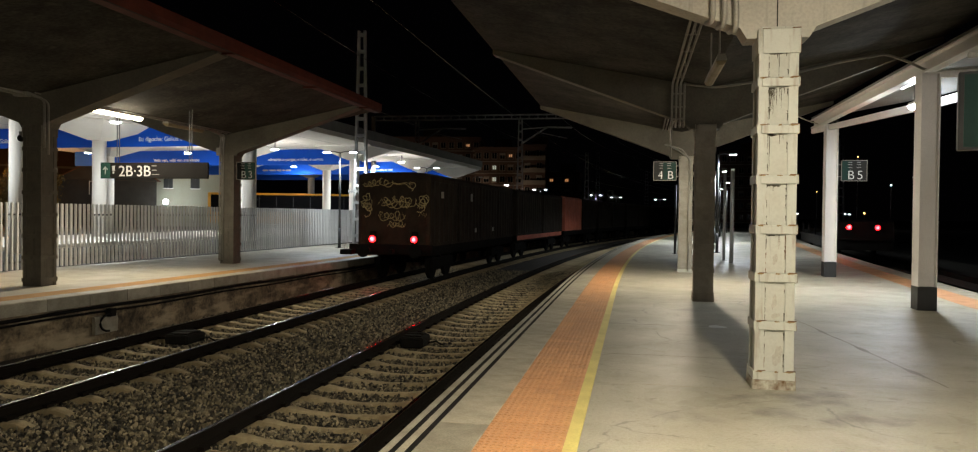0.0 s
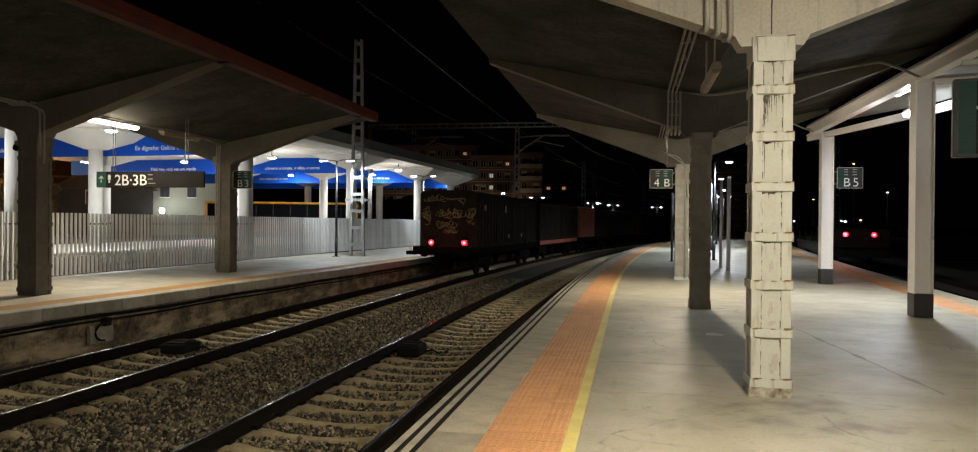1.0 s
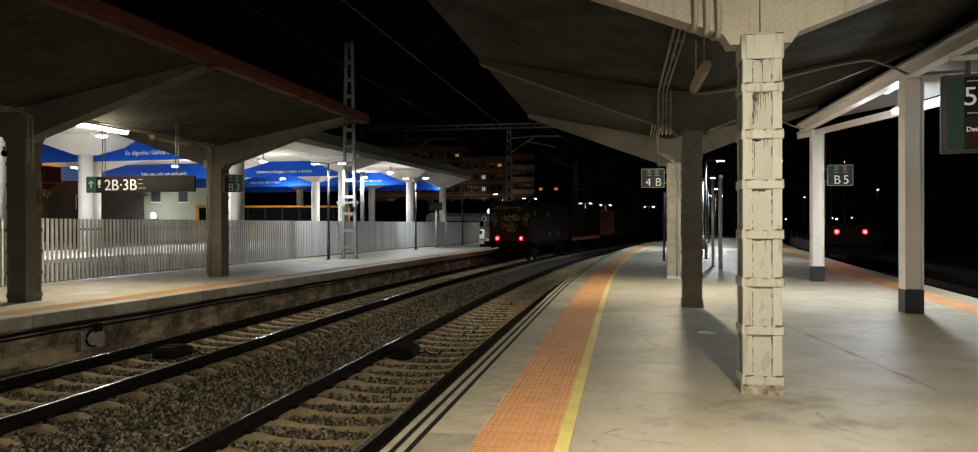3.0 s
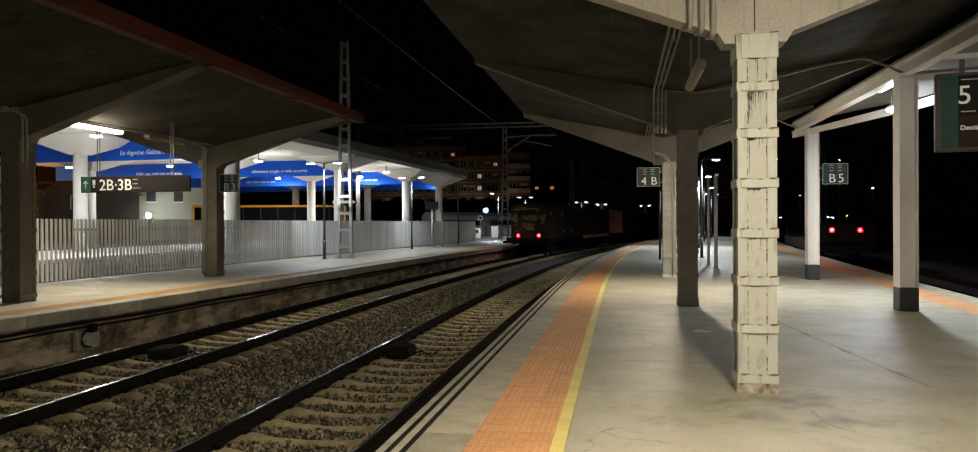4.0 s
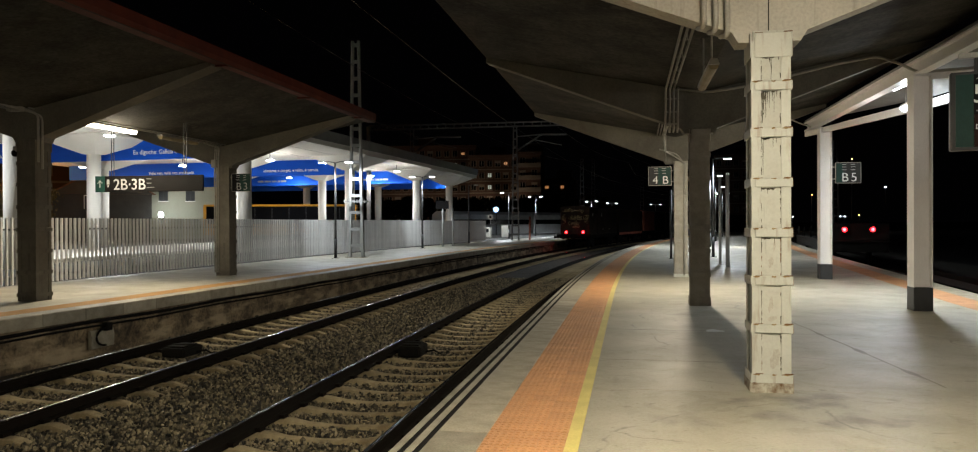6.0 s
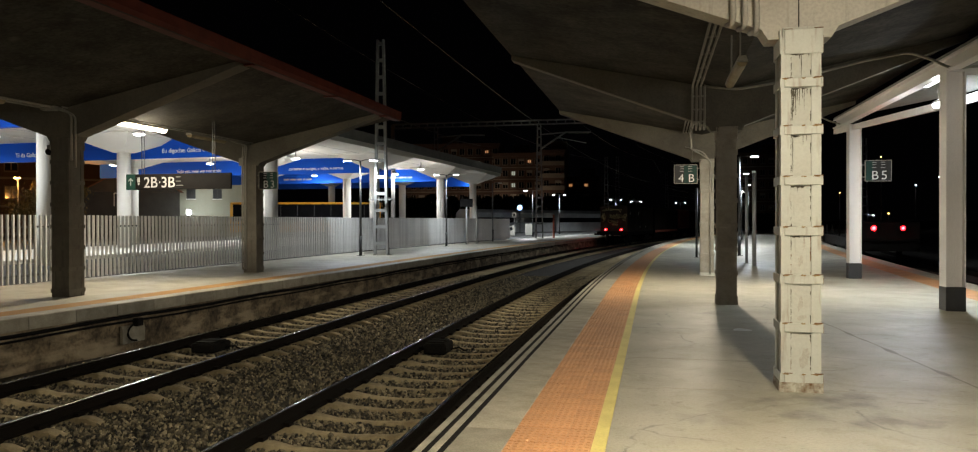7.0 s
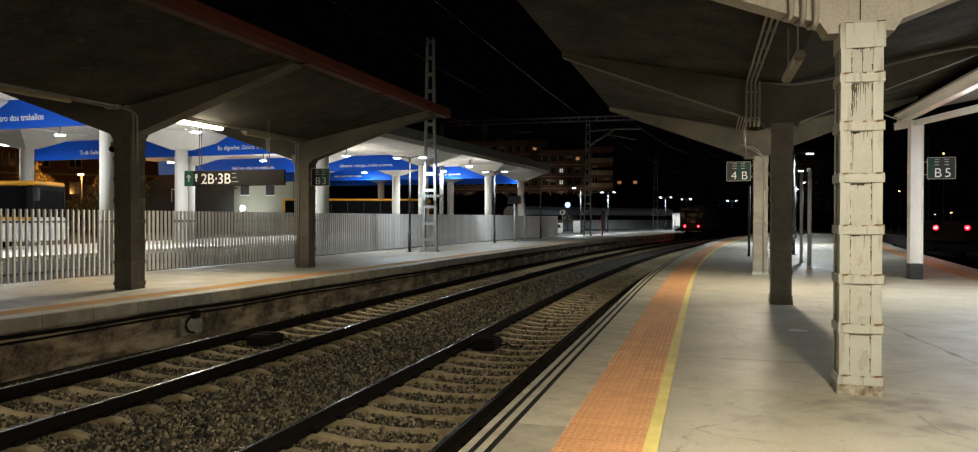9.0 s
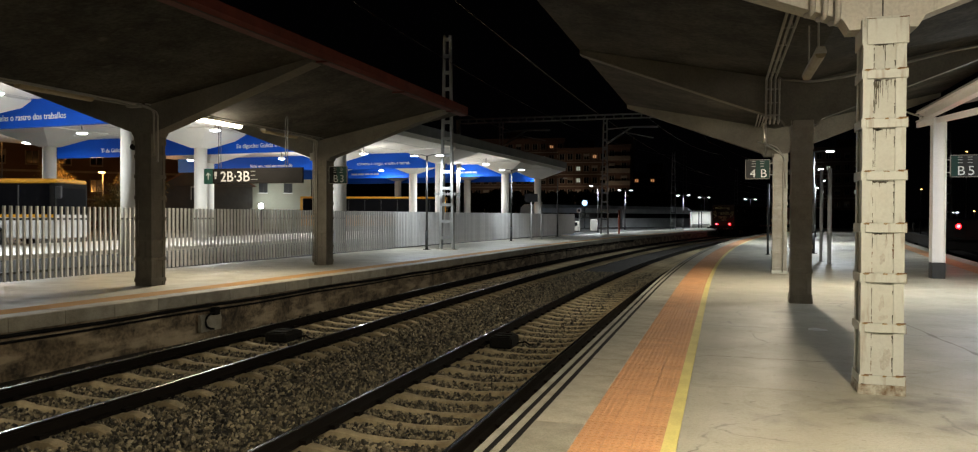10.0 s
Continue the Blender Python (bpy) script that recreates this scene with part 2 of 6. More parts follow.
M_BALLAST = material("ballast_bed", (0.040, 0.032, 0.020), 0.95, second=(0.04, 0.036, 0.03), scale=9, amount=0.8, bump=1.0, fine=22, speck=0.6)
M_GROUND = material("dark_ground", (0.04, 0.038, 0.034), 0.95, scale=0.5, bump=0.2)
M_BLUE = material("blue_fascia", (0.007, 0.085, 0.55), 0.6, spec=0.12, second=(0.006, 0.075, 0.48), scale=0.5, amount=0.5, bump=0.0, speck=0.05)
M_PLASTER = material("white_plaster", (0.80, 0.775, 0.72), 0.75, second=(0.72, 0.69, 0.63), scale=0.6, amount=0.6, bump=0.05, speck=0.1)
M_GREYEDGE = material("grey_roof_edge", (0.22, 0.22, 0.21), 0.7, scale=1.0, bump=0.05)
M_SIGN = material("sign_black", (0.011, 0.010, 0.0098), 0.5, spec=0.06, scale=3, bump=0.0)
M_SIGNGREY = material("sign_grey", (0.040, 0.040, 0.039), 0.5, spec=0.15, scale=3, bump=0.0)
M_GREEN = material("sign_green", (0.014, 0.050, 0.040), 0.5, spec=0.2, scale=3, bump=0.0)
# Letter white comes in two tones, dim and bright, picked per sign.
M_LETTER = material("sign_white", (0.36, 0.36, 0.35), 0.5, scale=3, bump=0.0)
M_BRIGHT = material("bright_white", (0.85, 0.85, 0.83), 0.5, scale=3, bump=0.0)
M_GLASS = material("dark_window_glass", (0.012, 0.013, 0.015), 0.08, scale=2, bump=0.0)
M_BUSYEL = material("bus_yellow", (0.75, 0.36, 0.03), 0.3, scale=1, bump=0.0, speck=0.1)
M_BUSWHITE = material("bus_white", (0.65, 0.65, 0.64), 0.35, scale=1, bump=0.0, speck=0.1)
M_BUSPANE = material("bus_window_glass", (0.005, 0.005, 0.006), 0.4, spec=0.02, scale=2, bump=0.0)
M_POLE = material("lamp_pole_paint", (0.12, 0.12, 0.12), 0.6, spec=0.2, second=(0.09, 0.09, 0.09), scale=5, bump=0.04)
M_TYRE = material("tyre_rubber", (0.02, 0.02, 0.02), 0.8, scale=8, bump=0.1)
M_WAGON = material("wagon_dark_paint", (0.030, 0.020, 0.012), 0.8, spec=0.2, second=(0.012, 0.008, 0.005), scale=1.5, amount=0.8, bump=0.15, speck=0.45, streak=(0.048, 0.03, 0.017), streak_amount=0.5, streak_scale=(5, 5, 1.2))
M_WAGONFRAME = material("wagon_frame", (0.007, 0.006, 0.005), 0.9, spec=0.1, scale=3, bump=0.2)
M_REDCONT = material("red_container", (0.58, 0.15, 0.085), 0.6, second=(0.32, 0.08, 0.045), scale=2, amount=0.7, bump=0.1, streak=(0.62, 0.42, 0.36), streak_amount=0.3, streak_scale=(4, 4, 2.2), streak_cut=0.6)
M_GRAF = material("graffiti_yellow", (0.50, 0.43, 0.20), 0.7, scale=5, bump=0.0)
M_HOUSE = material("cream_render", (0.36, 0.35, 0.27), 0.85, second=(0.28, 0.27, 0.20), scale=0.6, amount=0.5, bump=0.05)
M_DARKHOUSE = material("dark_render", (0.06, 0.055, 0.05), 0.9, scale=0.8, bump=0.1)
M_ROOF = material("roof_tiles", (0.18, 0.075, 0.035), 0.85, second=(0.10, 0.045, 0.025), scale=3, amount=0.7, bump=0.3)
M_BRICKBLOCK = material("brown_facade", (0.10, 0.055, 0.035), 0.9, scale=0.3, bump=0.0)
M_PALEBLOCK = material("pale_facade", (0.24, 0.20, 0.15), 0.9, scale=0.3, bump=0.0)
M_TRAIN = material("coach_silver", (0.72, 0.72, 0.71), 0.4, 0.0, scale=1, bump=0.0)
M_LEAF = material("leaves", (0.14, 0.095, 0.015), 0.7, second=(0.05, 0.045, 0.012), scale=6, amount=0.8, bump=0.0)
M_BARK = material("bark", (0.06, 0.045, 0.03), 0.9, scale=6, bump=0.4)


def glow(name, colour, strength):
    return material(name, (0.8, 0.8, 0.8), 0.5, bump=0.0, emit=colour, strength=strength)


G_TUBE = glow("tube_glow", (1.0, 0.88, 0.62), 14)
G_TUBECOOL = glow("cool_tube_glow", (0.9, 0.95, 1.0), 12)
G_LED = glow("led_glow", (0.85, 0.95, 1.0), 14)
G_RED = glow("tail_glow", (1.0, 0.0005, 0.0011), 30)
G_REDCORE = glow("tail_core_glow", (1.0, 0.05, 0.075), 9)
G_WARM = glow("lit_window_glow", (1.0, 0.42, 0.16), 0.14)
G_PALE = glow("pale_window_glow", (0.85, 0.95, 0.75), 0.10)
G_ORANGE = glow("sodium_glow", (1.0, 0.5, 0.12), 8)
G_BLUE = glow("clock_glow", (0.35, 0.6, 1.0), 1.0)


# ---- building helpers ----
def box(bm, x0, x1, y0, y1, z0, z1):
    v = [bm.verts.new(p) for p in ((x0, y0, z0), (x1, y0, z0), (x1, y1, z0), (x0, y1, z0), (x0, y0, z1), (x1, y0, z1), (x1, y1, z1), (x0, y1, z1))]
    for f in ((0, 3, 2, 1), (4, 5, 6, 7), (0, 1, 5, 4), (1, 2, 6, 5), (2, 3, 7, 6), (3, 0, 4, 7)):
        bm.faces.new([v[i] for i in f])
    return v


def boxes(*lims, bevel=0.0):
    bm = bmesh.new()
    for q in lims:
        box(bm, *q)
    if bevel:
        bmesh.ops.bevel(bm, geom=bm.edges[:], offset=bevel, segments=1, affect="EDGES")
    return bm


def tube(bm, path, r, n=8, cap=True):
    """Round bar along points; r a number or one for each point."""
    pts = [Vector(p) for p in path]
    rings = []
    for i, p in enumerate(pts):
        d = (pts[min(i + 1, len(pts) - 1)] - pts[max(i - 1, 0)]).normalized()
        a = d.cross(Vector((0, 0, 1)) if abs(d.z) < 0.95 else Vector((0, 1, 0))).normalized()
        b = d.cross(a)
        rad = r[i] if isinstance(r, (list, tuple)) else r
        rings.append([bm.verts.new(p + (a * math.cos(k * math.tau / n) + b * math.sin(k * math.tau / n)) * rad) for k in range(n)])
    for q, w in zip(rings, rings[1:]):
        for k in range(n):
            bm.faces.new((q[k], q[(k + 1) % n], w[(k + 1) % n], w[k]))
    if cap:
        bm.faces.new(rings[0][::-1]), bm.faces.new(rings[-1])
    return bm


def prism(bm, outline, y0, y1):
    """Outline in x, z pushed along y."""
    a = [bm.verts.new((x, y0, z)) for x, z in outline]
    b = [bm.verts.new((x, y1, z)) for x, z in outline]
    n = len(a)
    for i in range(n):
        bm.faces.new((a[i], a[(i + 1) % n], b[(i + 1) % n], b[i]))
    bm.faces.new(a[::-1]), bm.faces.new(b)
    return bm


def sweep(bm, rings, closed=True, caps=True):
    vs = [[bm.verts.new(p) for p in r] for r in rings]
    n = len(vs[0])
    for a, b in zip(vs, vs[1:]):
        for k in range(n if closed else n - 1):
            bm.faces.new((a[k], a[(k + 1) % n], b[(k + 1) % n], b[k]))
    if caps and closed:
        bm.faces.new(vs[0][::-1]), bm.faces.new(vs[-1])
    return bm


def mesh_of(name, bm, mat, smooth=False):
    bmesh.ops.recalc_face_normals(bm, faces=bm.faces[:])
    me = bpy.data.meshes.new(name)
    bm.to_mesh(me)
    bm.free()
    me.materials.append(mat)
    if smooth:
        for p in me.polygons:
            p.use_smooth = True
    return me


def part(name, bm, mat, parent=None, label="", smooth=False, m=None):
    ob = new(name, mesh_of(name, bm, mat, smooth))
    if parent is not None:
        ob.parent = parent
    if m is not None:
        ob.matrix_local = m
    if label:
        tagged(ob, label)
    return ob


def thing(name, label, category, m=None, group="", kind=""):
    ob = new(name)
    if m is not None:
        ob.matrix_world = m
    return tagged(ob, label, category, group, kind)


def lettering(text, size, parent, m, mat=M_LETTER, name="lettering", align="LEFT", bold=0.012):
    c = bpy.data.curves.new(name, "FONT")
    c.body, c.size, c.extrude, c.align_x, c.offset = text, size, 0.002, align, bold * size
    c.materials.append(mat)
    ob = new(name, c)
    ob.parent = parent
    ob.matrix_local = m
    return ob


def piece(name, me, parent, m):
    ob = new(name, me)
    ob.parent = parent
    ob.matrix_local = m
    return ob


def facing(x, y, z):
    return pose(x, y, z, 90, 0, 0)

# ---- ground ----
bm = bmesh.new()
sweep(bm, [[(-1500, -600, -1.25), (1500, -600, -1.25)], [(-1500, 2500, -1.25), (1500, 2500, -1.25)]], closed=False)
tagged(part("ground", bm, M_GROUND), "dark trackside ground at night", "ground", kind="structure")


def strip(name, mat, off0, off1, z0, z1, s0, s1, step=2.0, label="", category="", kind="structure", parent=None):
    """A bar that follows the bend; off0, off1 numbers or functions of y."""
    f0 = off0 if callable(off0) else (lambda s: off0)
    f1 = off1 if callable(off1) else (lambda s: off1)
    bm, rings, n = bmesh.new(), [], max(1, int((s1 - s0) / step))
    for i in range(n + 1):
        s = s0 + (s1 - s0) * i / n
        a, b = along(s, f0(s))[0], along(s, f1(s))[0]
        rings.append([(a.x, a.y, z0), (b.x, b.y, z0), (b.x, b.y, z1), (a.x, a.y, z1)])
    ob = part(name, sweep(bm, rings), mat, parent)
    return tagged(ob, label, category, kind=kind) if parent is None else ob


# ---- ballast and its stones ----
bm, rings = bmesh.new(), []
for i in range(150):
    s = -6 + i * 1.2
    ring = []
    for k in range(25):
        off = -10.6 + k * (9.0 / 24)
        z = -0.862 + 0.03 * noise.noise((off * 1.7, s * 1.1, 0))
        if off < -9.4:
            z -= 0.12
        p = along(s, off, z)[0]
        ring.append(p)
    rings.append(ring)
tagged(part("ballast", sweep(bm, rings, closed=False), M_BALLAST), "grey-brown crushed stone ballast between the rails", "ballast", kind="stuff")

# loose stones, one mesh
rng = random.Random(5)
verts, faces = [], []
ICO = [(0, 0, 1), (0.9, 0, 0.3), (0.2, 0.85, 0.25), (-0.8, 0.45, 0.3), (-0.7, -0.6, 0.2), (0.3, -0.9, 0.3), (0, 0, -0.6)]
IFACE = [(0, 1, 2), (0, 2, 3), (0, 3, 4), (0, 4, 5), (0, 5, 1), (6, 2, 1), (6, 3, 2), (6, 4, 3), (6, 5, 4), (6, 1, 5)]
for i in range(105000):
    s = -5.5 + 38.0 * rng.random() ** 1.15 if i % 4 == 0 else 3.0 + 30.0 * rng.random() ** 1.6
    off = rng.uniform(-9.7, -1.95)
    for mid, first in ((-3.42, -5.7), (-7.87, -5.8)):
        if abs(off - mid) < 1.22 and abs((s - first + 0.3) % 0.6 - 0.3) < 0.10:
            s += 0.2
    size = rng.uniform(0.016, 0.038)
    p = along(s, off, -0.840 + rng.uniform(-0.014, 0.022))[0]
    rot = Euler((rng.uniform(0, 6), rng.uniform(0, 6), rng.uniform(0, 6))).to_matrix()
    sc = Vector((rng.uniform(0.7, 1.4), rng.uniform(0.7, 1.3), rng.uniform(0.6, 1.0))) * size
    base = len(verts)
    for v in ICO:
        w = rot @ Vector((v[0] * sc.x, v[1] * sc.y, v[2] * sc.z))
        verts.append((p.x + w.x, p.y + w.y, p.z + w.z))
    faces += [tuple(base + k for k in f) for f in IFACE]
me = bpy.data.meshes.new("ballast_stones")
me.from_pydata(verts, [], faces)
M_STONE = material("ballast_stone", (0.27, 0.226, 0.142), 0.85, second=(0.11, 0.088, 0.05), scale=14, amount=0.8, bump=0.2, speck=0.4)
nt = M_STONE.node_tree
geo = nt.nodes.new("ShaderNodeNewGeometry")
mr = nt.nodes.new("ShaderNodeMapRange")
mr.inputs["To Min"].default_value, mr.inputs["To Max"].default_value = 0.05, 1.8
mul = nt.nodes.new("ShaderNodeMixRGB")
mul.blend_type, mul.inputs["Fac"].default_value = "MULTIPLY", 1
bsdf = nt.nodes["Principled BSDF"]
src = bsdf.inputs["Base Color"].links[0].from_socket
power_node = nt.nodes.new("ShaderNodeMath")
power_node.operation = "POWER"
power_node.inputs[1].default_value = 1.7
nt.links.new(geo.outputs["Random Per Island"], power_node.inputs[0])
nt.links.new(power_node.outputs[0], mr.inputs["Value"])
nt.links.new(src, mul.inputs["Color1"])
nt.links.new(mr.outputs["Result"], mul.inputs["Color2"])
nt.links.new(mul.outputs["Color"], bsdf.inputs["Base Color"])
me.materials.append(M_STONE)
tagged(new("ballast_stones", me), "loose crushed grey stones of the track bed", "ballast", kind="stuff")


# ---- tracks ----
RAIL_Z = -0.60


def sleeper_mesh():
    """Concrete sleeper with raised rail seats and a dipped middle."""
    bm = bmesh.new()
    prof = [(-1.30, -0.02), (-1.12, 0.035), (-0.66, 0.035), (-0.45, 0.0), (0.0, -0.022), (0.45, 0.0), (0.66, 0.035), (1.12, 0.035), (1.30, -0.02)]
    rings = []
    for x, z in prof:
        w = 0.074 if abs(x) > 0.5 else 0.058
        rings.append([(x, -w - 0.03, -0.14), (x, -w, z - 0.015), (x, -w + 0.03, z), (x, w - 0.03, z), (x, w, z - 0.015), (x, w + 0.03, -0.14)])
    return mesh_of("sleeper", sweep(bm, rings), M_SLEEPER)


SLEEPER = sleeper_mesh()


def clip_mesh():
    bm = bmesh.new()
    for sx in (-1, 1):
        box(bm, sx * 0.09 - 0.035, sx * 0.09 + 0.035, -0.06, 0.06, -0.01, 0.035)
    return mesh_of("rail_clip", bm, M_RAIL)


def railway_track(centre, near, far, label):
    t = thing("railway_track", label, "railway track", group="tracks", kind="structure")
    prof = [(-0.07, -0.17), (0.07, -0.17), (0.07, -0.155), (0.012, -0.13), (0.012, -0.045), (0.034, -0.035), (0.034, -0.004), (-0.034, -0.004), (-0.034, -0.035), (-0.012, -0.045), (-0.012, -0.13), (-0.07, -0.155)]
    for side in (-0.868, 0.868):
        bm, cap = bmesh.new(), bmesh.new()
        rings, tops = [], []
        for i in range(101):
            s = -6 + i * 2.0
            rings.append([along(s, centre + side + x, RAIL_Z + z)[0] for x, z in prof])
            tops.append([along(s, centre + side + x, RAIL_Z + z)[0] for x, z in ((-0.022, -0.005), (0.022, -0.005), (0.019, 0.002), (-0.019, 0.002))])
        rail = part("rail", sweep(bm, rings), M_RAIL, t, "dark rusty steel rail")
        part("rail_head", sweep(cap, tops), M_RAILTOP, rail, "polished running surface")
    s = near
    while s < far:
        p, a = along(s, centre, RAIL_Z - 0.20)
        piece("sleeper", SLEEPER, t, Matrix.Translation(p) @ pose(0, 0, 0, 0, 0, a + rng.uniform(-0.4, 0.4)))
        s += 0.6
    return t


railway_track(-3.42, -5.7, 95, "curving railway track with rusty rails on concrete sleepers")
railway_track(-7.87, -5.8, 110, "curving railway track beside the opposite platform")
CLIP = clip_mesh()
fast = thing("rail_fastenings", "dark spring clips that hold the rails down", "rail clip", kind="stuff")
vs, fs = [], []
src_v = [v.co.copy() for v in CLIP.vertices]
src_f = [tuple(p.vertices) for p in CLIP.polygons]
for centre in (-3.42, -7.87):
    for i in range(72):
        for side in (-0.868, 0.868):
            p = along((-5.7 if centre > -5 else -5.8) + 0.6 * i, centre + side, RAIL_Z - 0.155)[0]
            b0 = len(vs)
            vs += [tuple(p + v) for v in src_v]
            fs += [tuple(b0 + k for k in f) for f in src_f]
me = bpy.data.meshes.new("clips")
me.from_pydata(vs, [], fs)
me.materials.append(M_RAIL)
o = new("clips", me)
o.parent = fast


M_TAR = material("tarred_casing", (0.008, 0.008, 0.007), 0.95, spec=0.1, second=(0.02, 0.017, 0.013), scale=16, amount=0.7, bump=0.3)


def track_box(s, off, w, d, h, label):
    t = thing("track_magnet", label, "track equipment", Matrix.Translation(along(s, off, -0.80)[0]))
    part("housing", boxes((-w / 2, w / 2, -d / 2, d / 2, 0.0, h), bevel=0.03), M_TAR, t)
    part("lid", boxes((-w / 2 + 0.05, w / 2 - 0.05, -d / 2 + 0.08, d / 2 - 0.08, h, h + 0.025), bevel=0.01), M_TAR, t)
    part("lid_rib", boxes((-w / 2 + 0.05, w / 2 - 0.05, -0.03, 0.03, h + 0.025, h + 0.04)), M_TAR, t)
    part("cable", tube(bmesh.new(), [(w / 2 - 0.02, 0.1, 0.05), (w / 2 + 0.14, 0.16, 0.08), (w / 2 + 0.24, 0.3, -0.02)], 0.018, 6), M_TAR, t)
    part("bracket", boxes((-w / 2 - 0.2, -w / 2, -0.05, 0.05, 0.04, 0.09)), M_RAIL, t)


track_box(13.4, -3.92, 0.42, 0.55, 0.2, "black signalling beacon box beside the rail")
track_box(12.75, -8.12, 0.46, 0.62, 0.17, "black signalling beacon box between the rails")

# ---- near platform ----
EDGE = -1.70
R_IN = lambda s: 6.02 + max(0.0, s - 15) * 0.078 - shift(s) * 0.55


def r_out(extra):
    return lambda s: R_IN(s) + extra


S0, S1 = -8.0, 125.0
strip("platform_base", M_WALL, EDGE + 0.12, r_out(1.25), -1.25, -0.26, S0, S1, label="rough concrete base of the near platform", category="platform")
strip("platform_floor", M_FLOOR, -0.39, r_out(0.0), -0.26, 0.0, S0, S1, label="stained grey concrete platform floor", category="floor")
strip("yellow_line", M_YELLOW, -0.492, -0.393, -0.2, 0.001, S0, S1, label="yellow safety line painted beside the tactile strip", category="line")
strip("edge_strip", M_COPING, EDGE, EDGE + 0.055, -0.26, 0.0, S0, S1, label="pale concrete nosing of the platform edge", category="kerb")
strip("edge_groove", M_DARK, EDGE + 0.055, EDGE + 0.105, -0.26, -0.006, S0, S1, label="dark anti-slip groove along the platform edge", category="groove")
strip("edge_strip", M_COPING, EDGE + 0.105, EDGE + 0.16, -0.26, 0.0, S0, S1, label="pale concrete nosing of the platform edge", category="kerb")
strip("edge_groove", M_DARK, EDGE + 0.16, EDGE + 0.205, -0.26, -0.006, S0, S1, label="dark anti-slip groove along the platform edge", category="groove")
strip("tactile_base", M_ORANGE, EDGE + 0.60, -0.492, -0.26, -0.012, S0, S1, label="mortar bed of the tactile strip", category="platform")
strip("coping_base", M_DARK, EDGE + 0.205, EDGE + 0.6, -0.26, -0.02, S0, S1, label="bed of the coping slabs", category="platform")
bm, rings = bmesh.new(), []
for i in range(60):
    u = i / 59
    x, y = 2.95 - 0.62 * u + 0.03 * noise.noise((u * 9, 0, 3)), 8.0 + 6.6 * u
    w = 0.010 + 0.09 * max(0.0, noise.noise((u * 14, 2, 0)))
    rings.append([(x - w, y, -0.01), (x + w, y, -0.01), (x + w, y, 0.0006), (x - w, y, 0.0006)])
tagged(part("floor_crack", sweep(bm, rings), material("crack_dirt", (0.26, 0.243, 0.2), 0.8, scale=9, bump=0.1)), "thin dirty crack in the platform floor", "crack", kind="structure")
for jy, x0, x1 in ((7.62, 1.62, 5.6), (7.45, -0.38, 0.9), (15.3, 1.5, 6.0), (15.3, -0.38, 1.0), (23.0, -0.3, 6.3), (30.6, -0.3, 6.8)):
    tagged(part("floor_joint", boxes((x0 + shift(jy), x1, jy, jy + 0.022, -0.02, 0.0007)), M_COPING), "pale mortar joint between floor slabs", "joint", kind="structure")
for jy, x0, x1 in ((11.62, -0.36, 1.1), (11.5, 1.5, 3.2), (9.05, -0.36, 1.0)):
    tagged(part("floor_seam", boxes((x0, x1, jy, jy + 0.010, -0.02, 0.0006)), material("seam_dirt", (0.17, 0.16, 0.13), 0.8, scale=7, bump=0.1)), "thin dark seam between floor slabs", "joint", kind="structure")
bm, rings = bmesh.new(), []
for i in range(24):
    u = i / 23
    w = 0.004 + 0.012 * max(0.0, noise.noise((u * 8, 5, 1)))
    rings.append([(1.12 + 0.28 * u - w, 13.2 - 2.9 * u, -0.01), (1.12 + 0.28 * u + w, 13.2 - 2.9 * u, -0.01), (1.12 + 0.28 * u + w, 13.2 - 2.9 * u, 0.0007), (1.12 + 0.28 * u - w, 13.2 - 2.9 * u, 0.0007)])
tagged(part("floor_scratch", sweep(bm, rings), M_COPING), "pale scratch in the platform floor", "scratch", kind="structure")
t = thing("paper_scrap", "crumpled white paper scrap on the platform floor", "litter", pose(1.19, 11.6, 0.001))
bm = bmesh.new()
sweep(bm, [[(-0.13, -0.04, 0.0), (-0.12, 0.05, 0.012), (-0.10, 0.06, 0.0)], [(-0.04, -0.07, 0.0), (-0.03, 0.02, 0.03), (-0.02, 0.08, 0.0)], [(0.05, -0.05, 0.0), (0.05, 0.01, 0.018), (0.06, 0.07, 0.0)], [(0.13, -0.03, 0.0), (0.12, 0.0, 0.01), (0.12, 0.05, 0.0)]])
part("sheet", bm, M_BRIGHT, t)
# far side: orange strip and pale coping
strip("tactile_strip", M_ORANGE, r_out(0.0), r_out(0.62), -0.26, 0.002, S0, S1, label="orange tactile strip along the far platform edge", category="tactile strip")
strip("coping_strip", M_COPING, r_out(0.62), r_out(1.15), -0.26, 0.0, S0, S1, label="pale concrete coping of the far platform edge", category="kerb")
strip("side_ballast", M_BALLAST, r_out(1.25), r_out(9.0), -1.24, -0.82, S0, 140, label="dark ballast beyond the far platform edge", category="ballast", kind="stuff")

# ---- opposite platform ----
def l_edge(s):
    """The old edge draws nearer to the track with distance."""
    keys = ((-8, -11.9), (11.5, -10.42), (14.5, -10.18), (24, -9.72), (32, -9.66), (48, -9.66), (140, -9.66))
    for (a, x0), (b, x1) in zip(keys, keys[1:]):
        if s <= b:
            u = (s - a) / (b - a)
            return x0 + (x1 - x0) * u
    return keys[-1][1]


def l_off(extra):
    return lambda s: l_edge(s) + extra


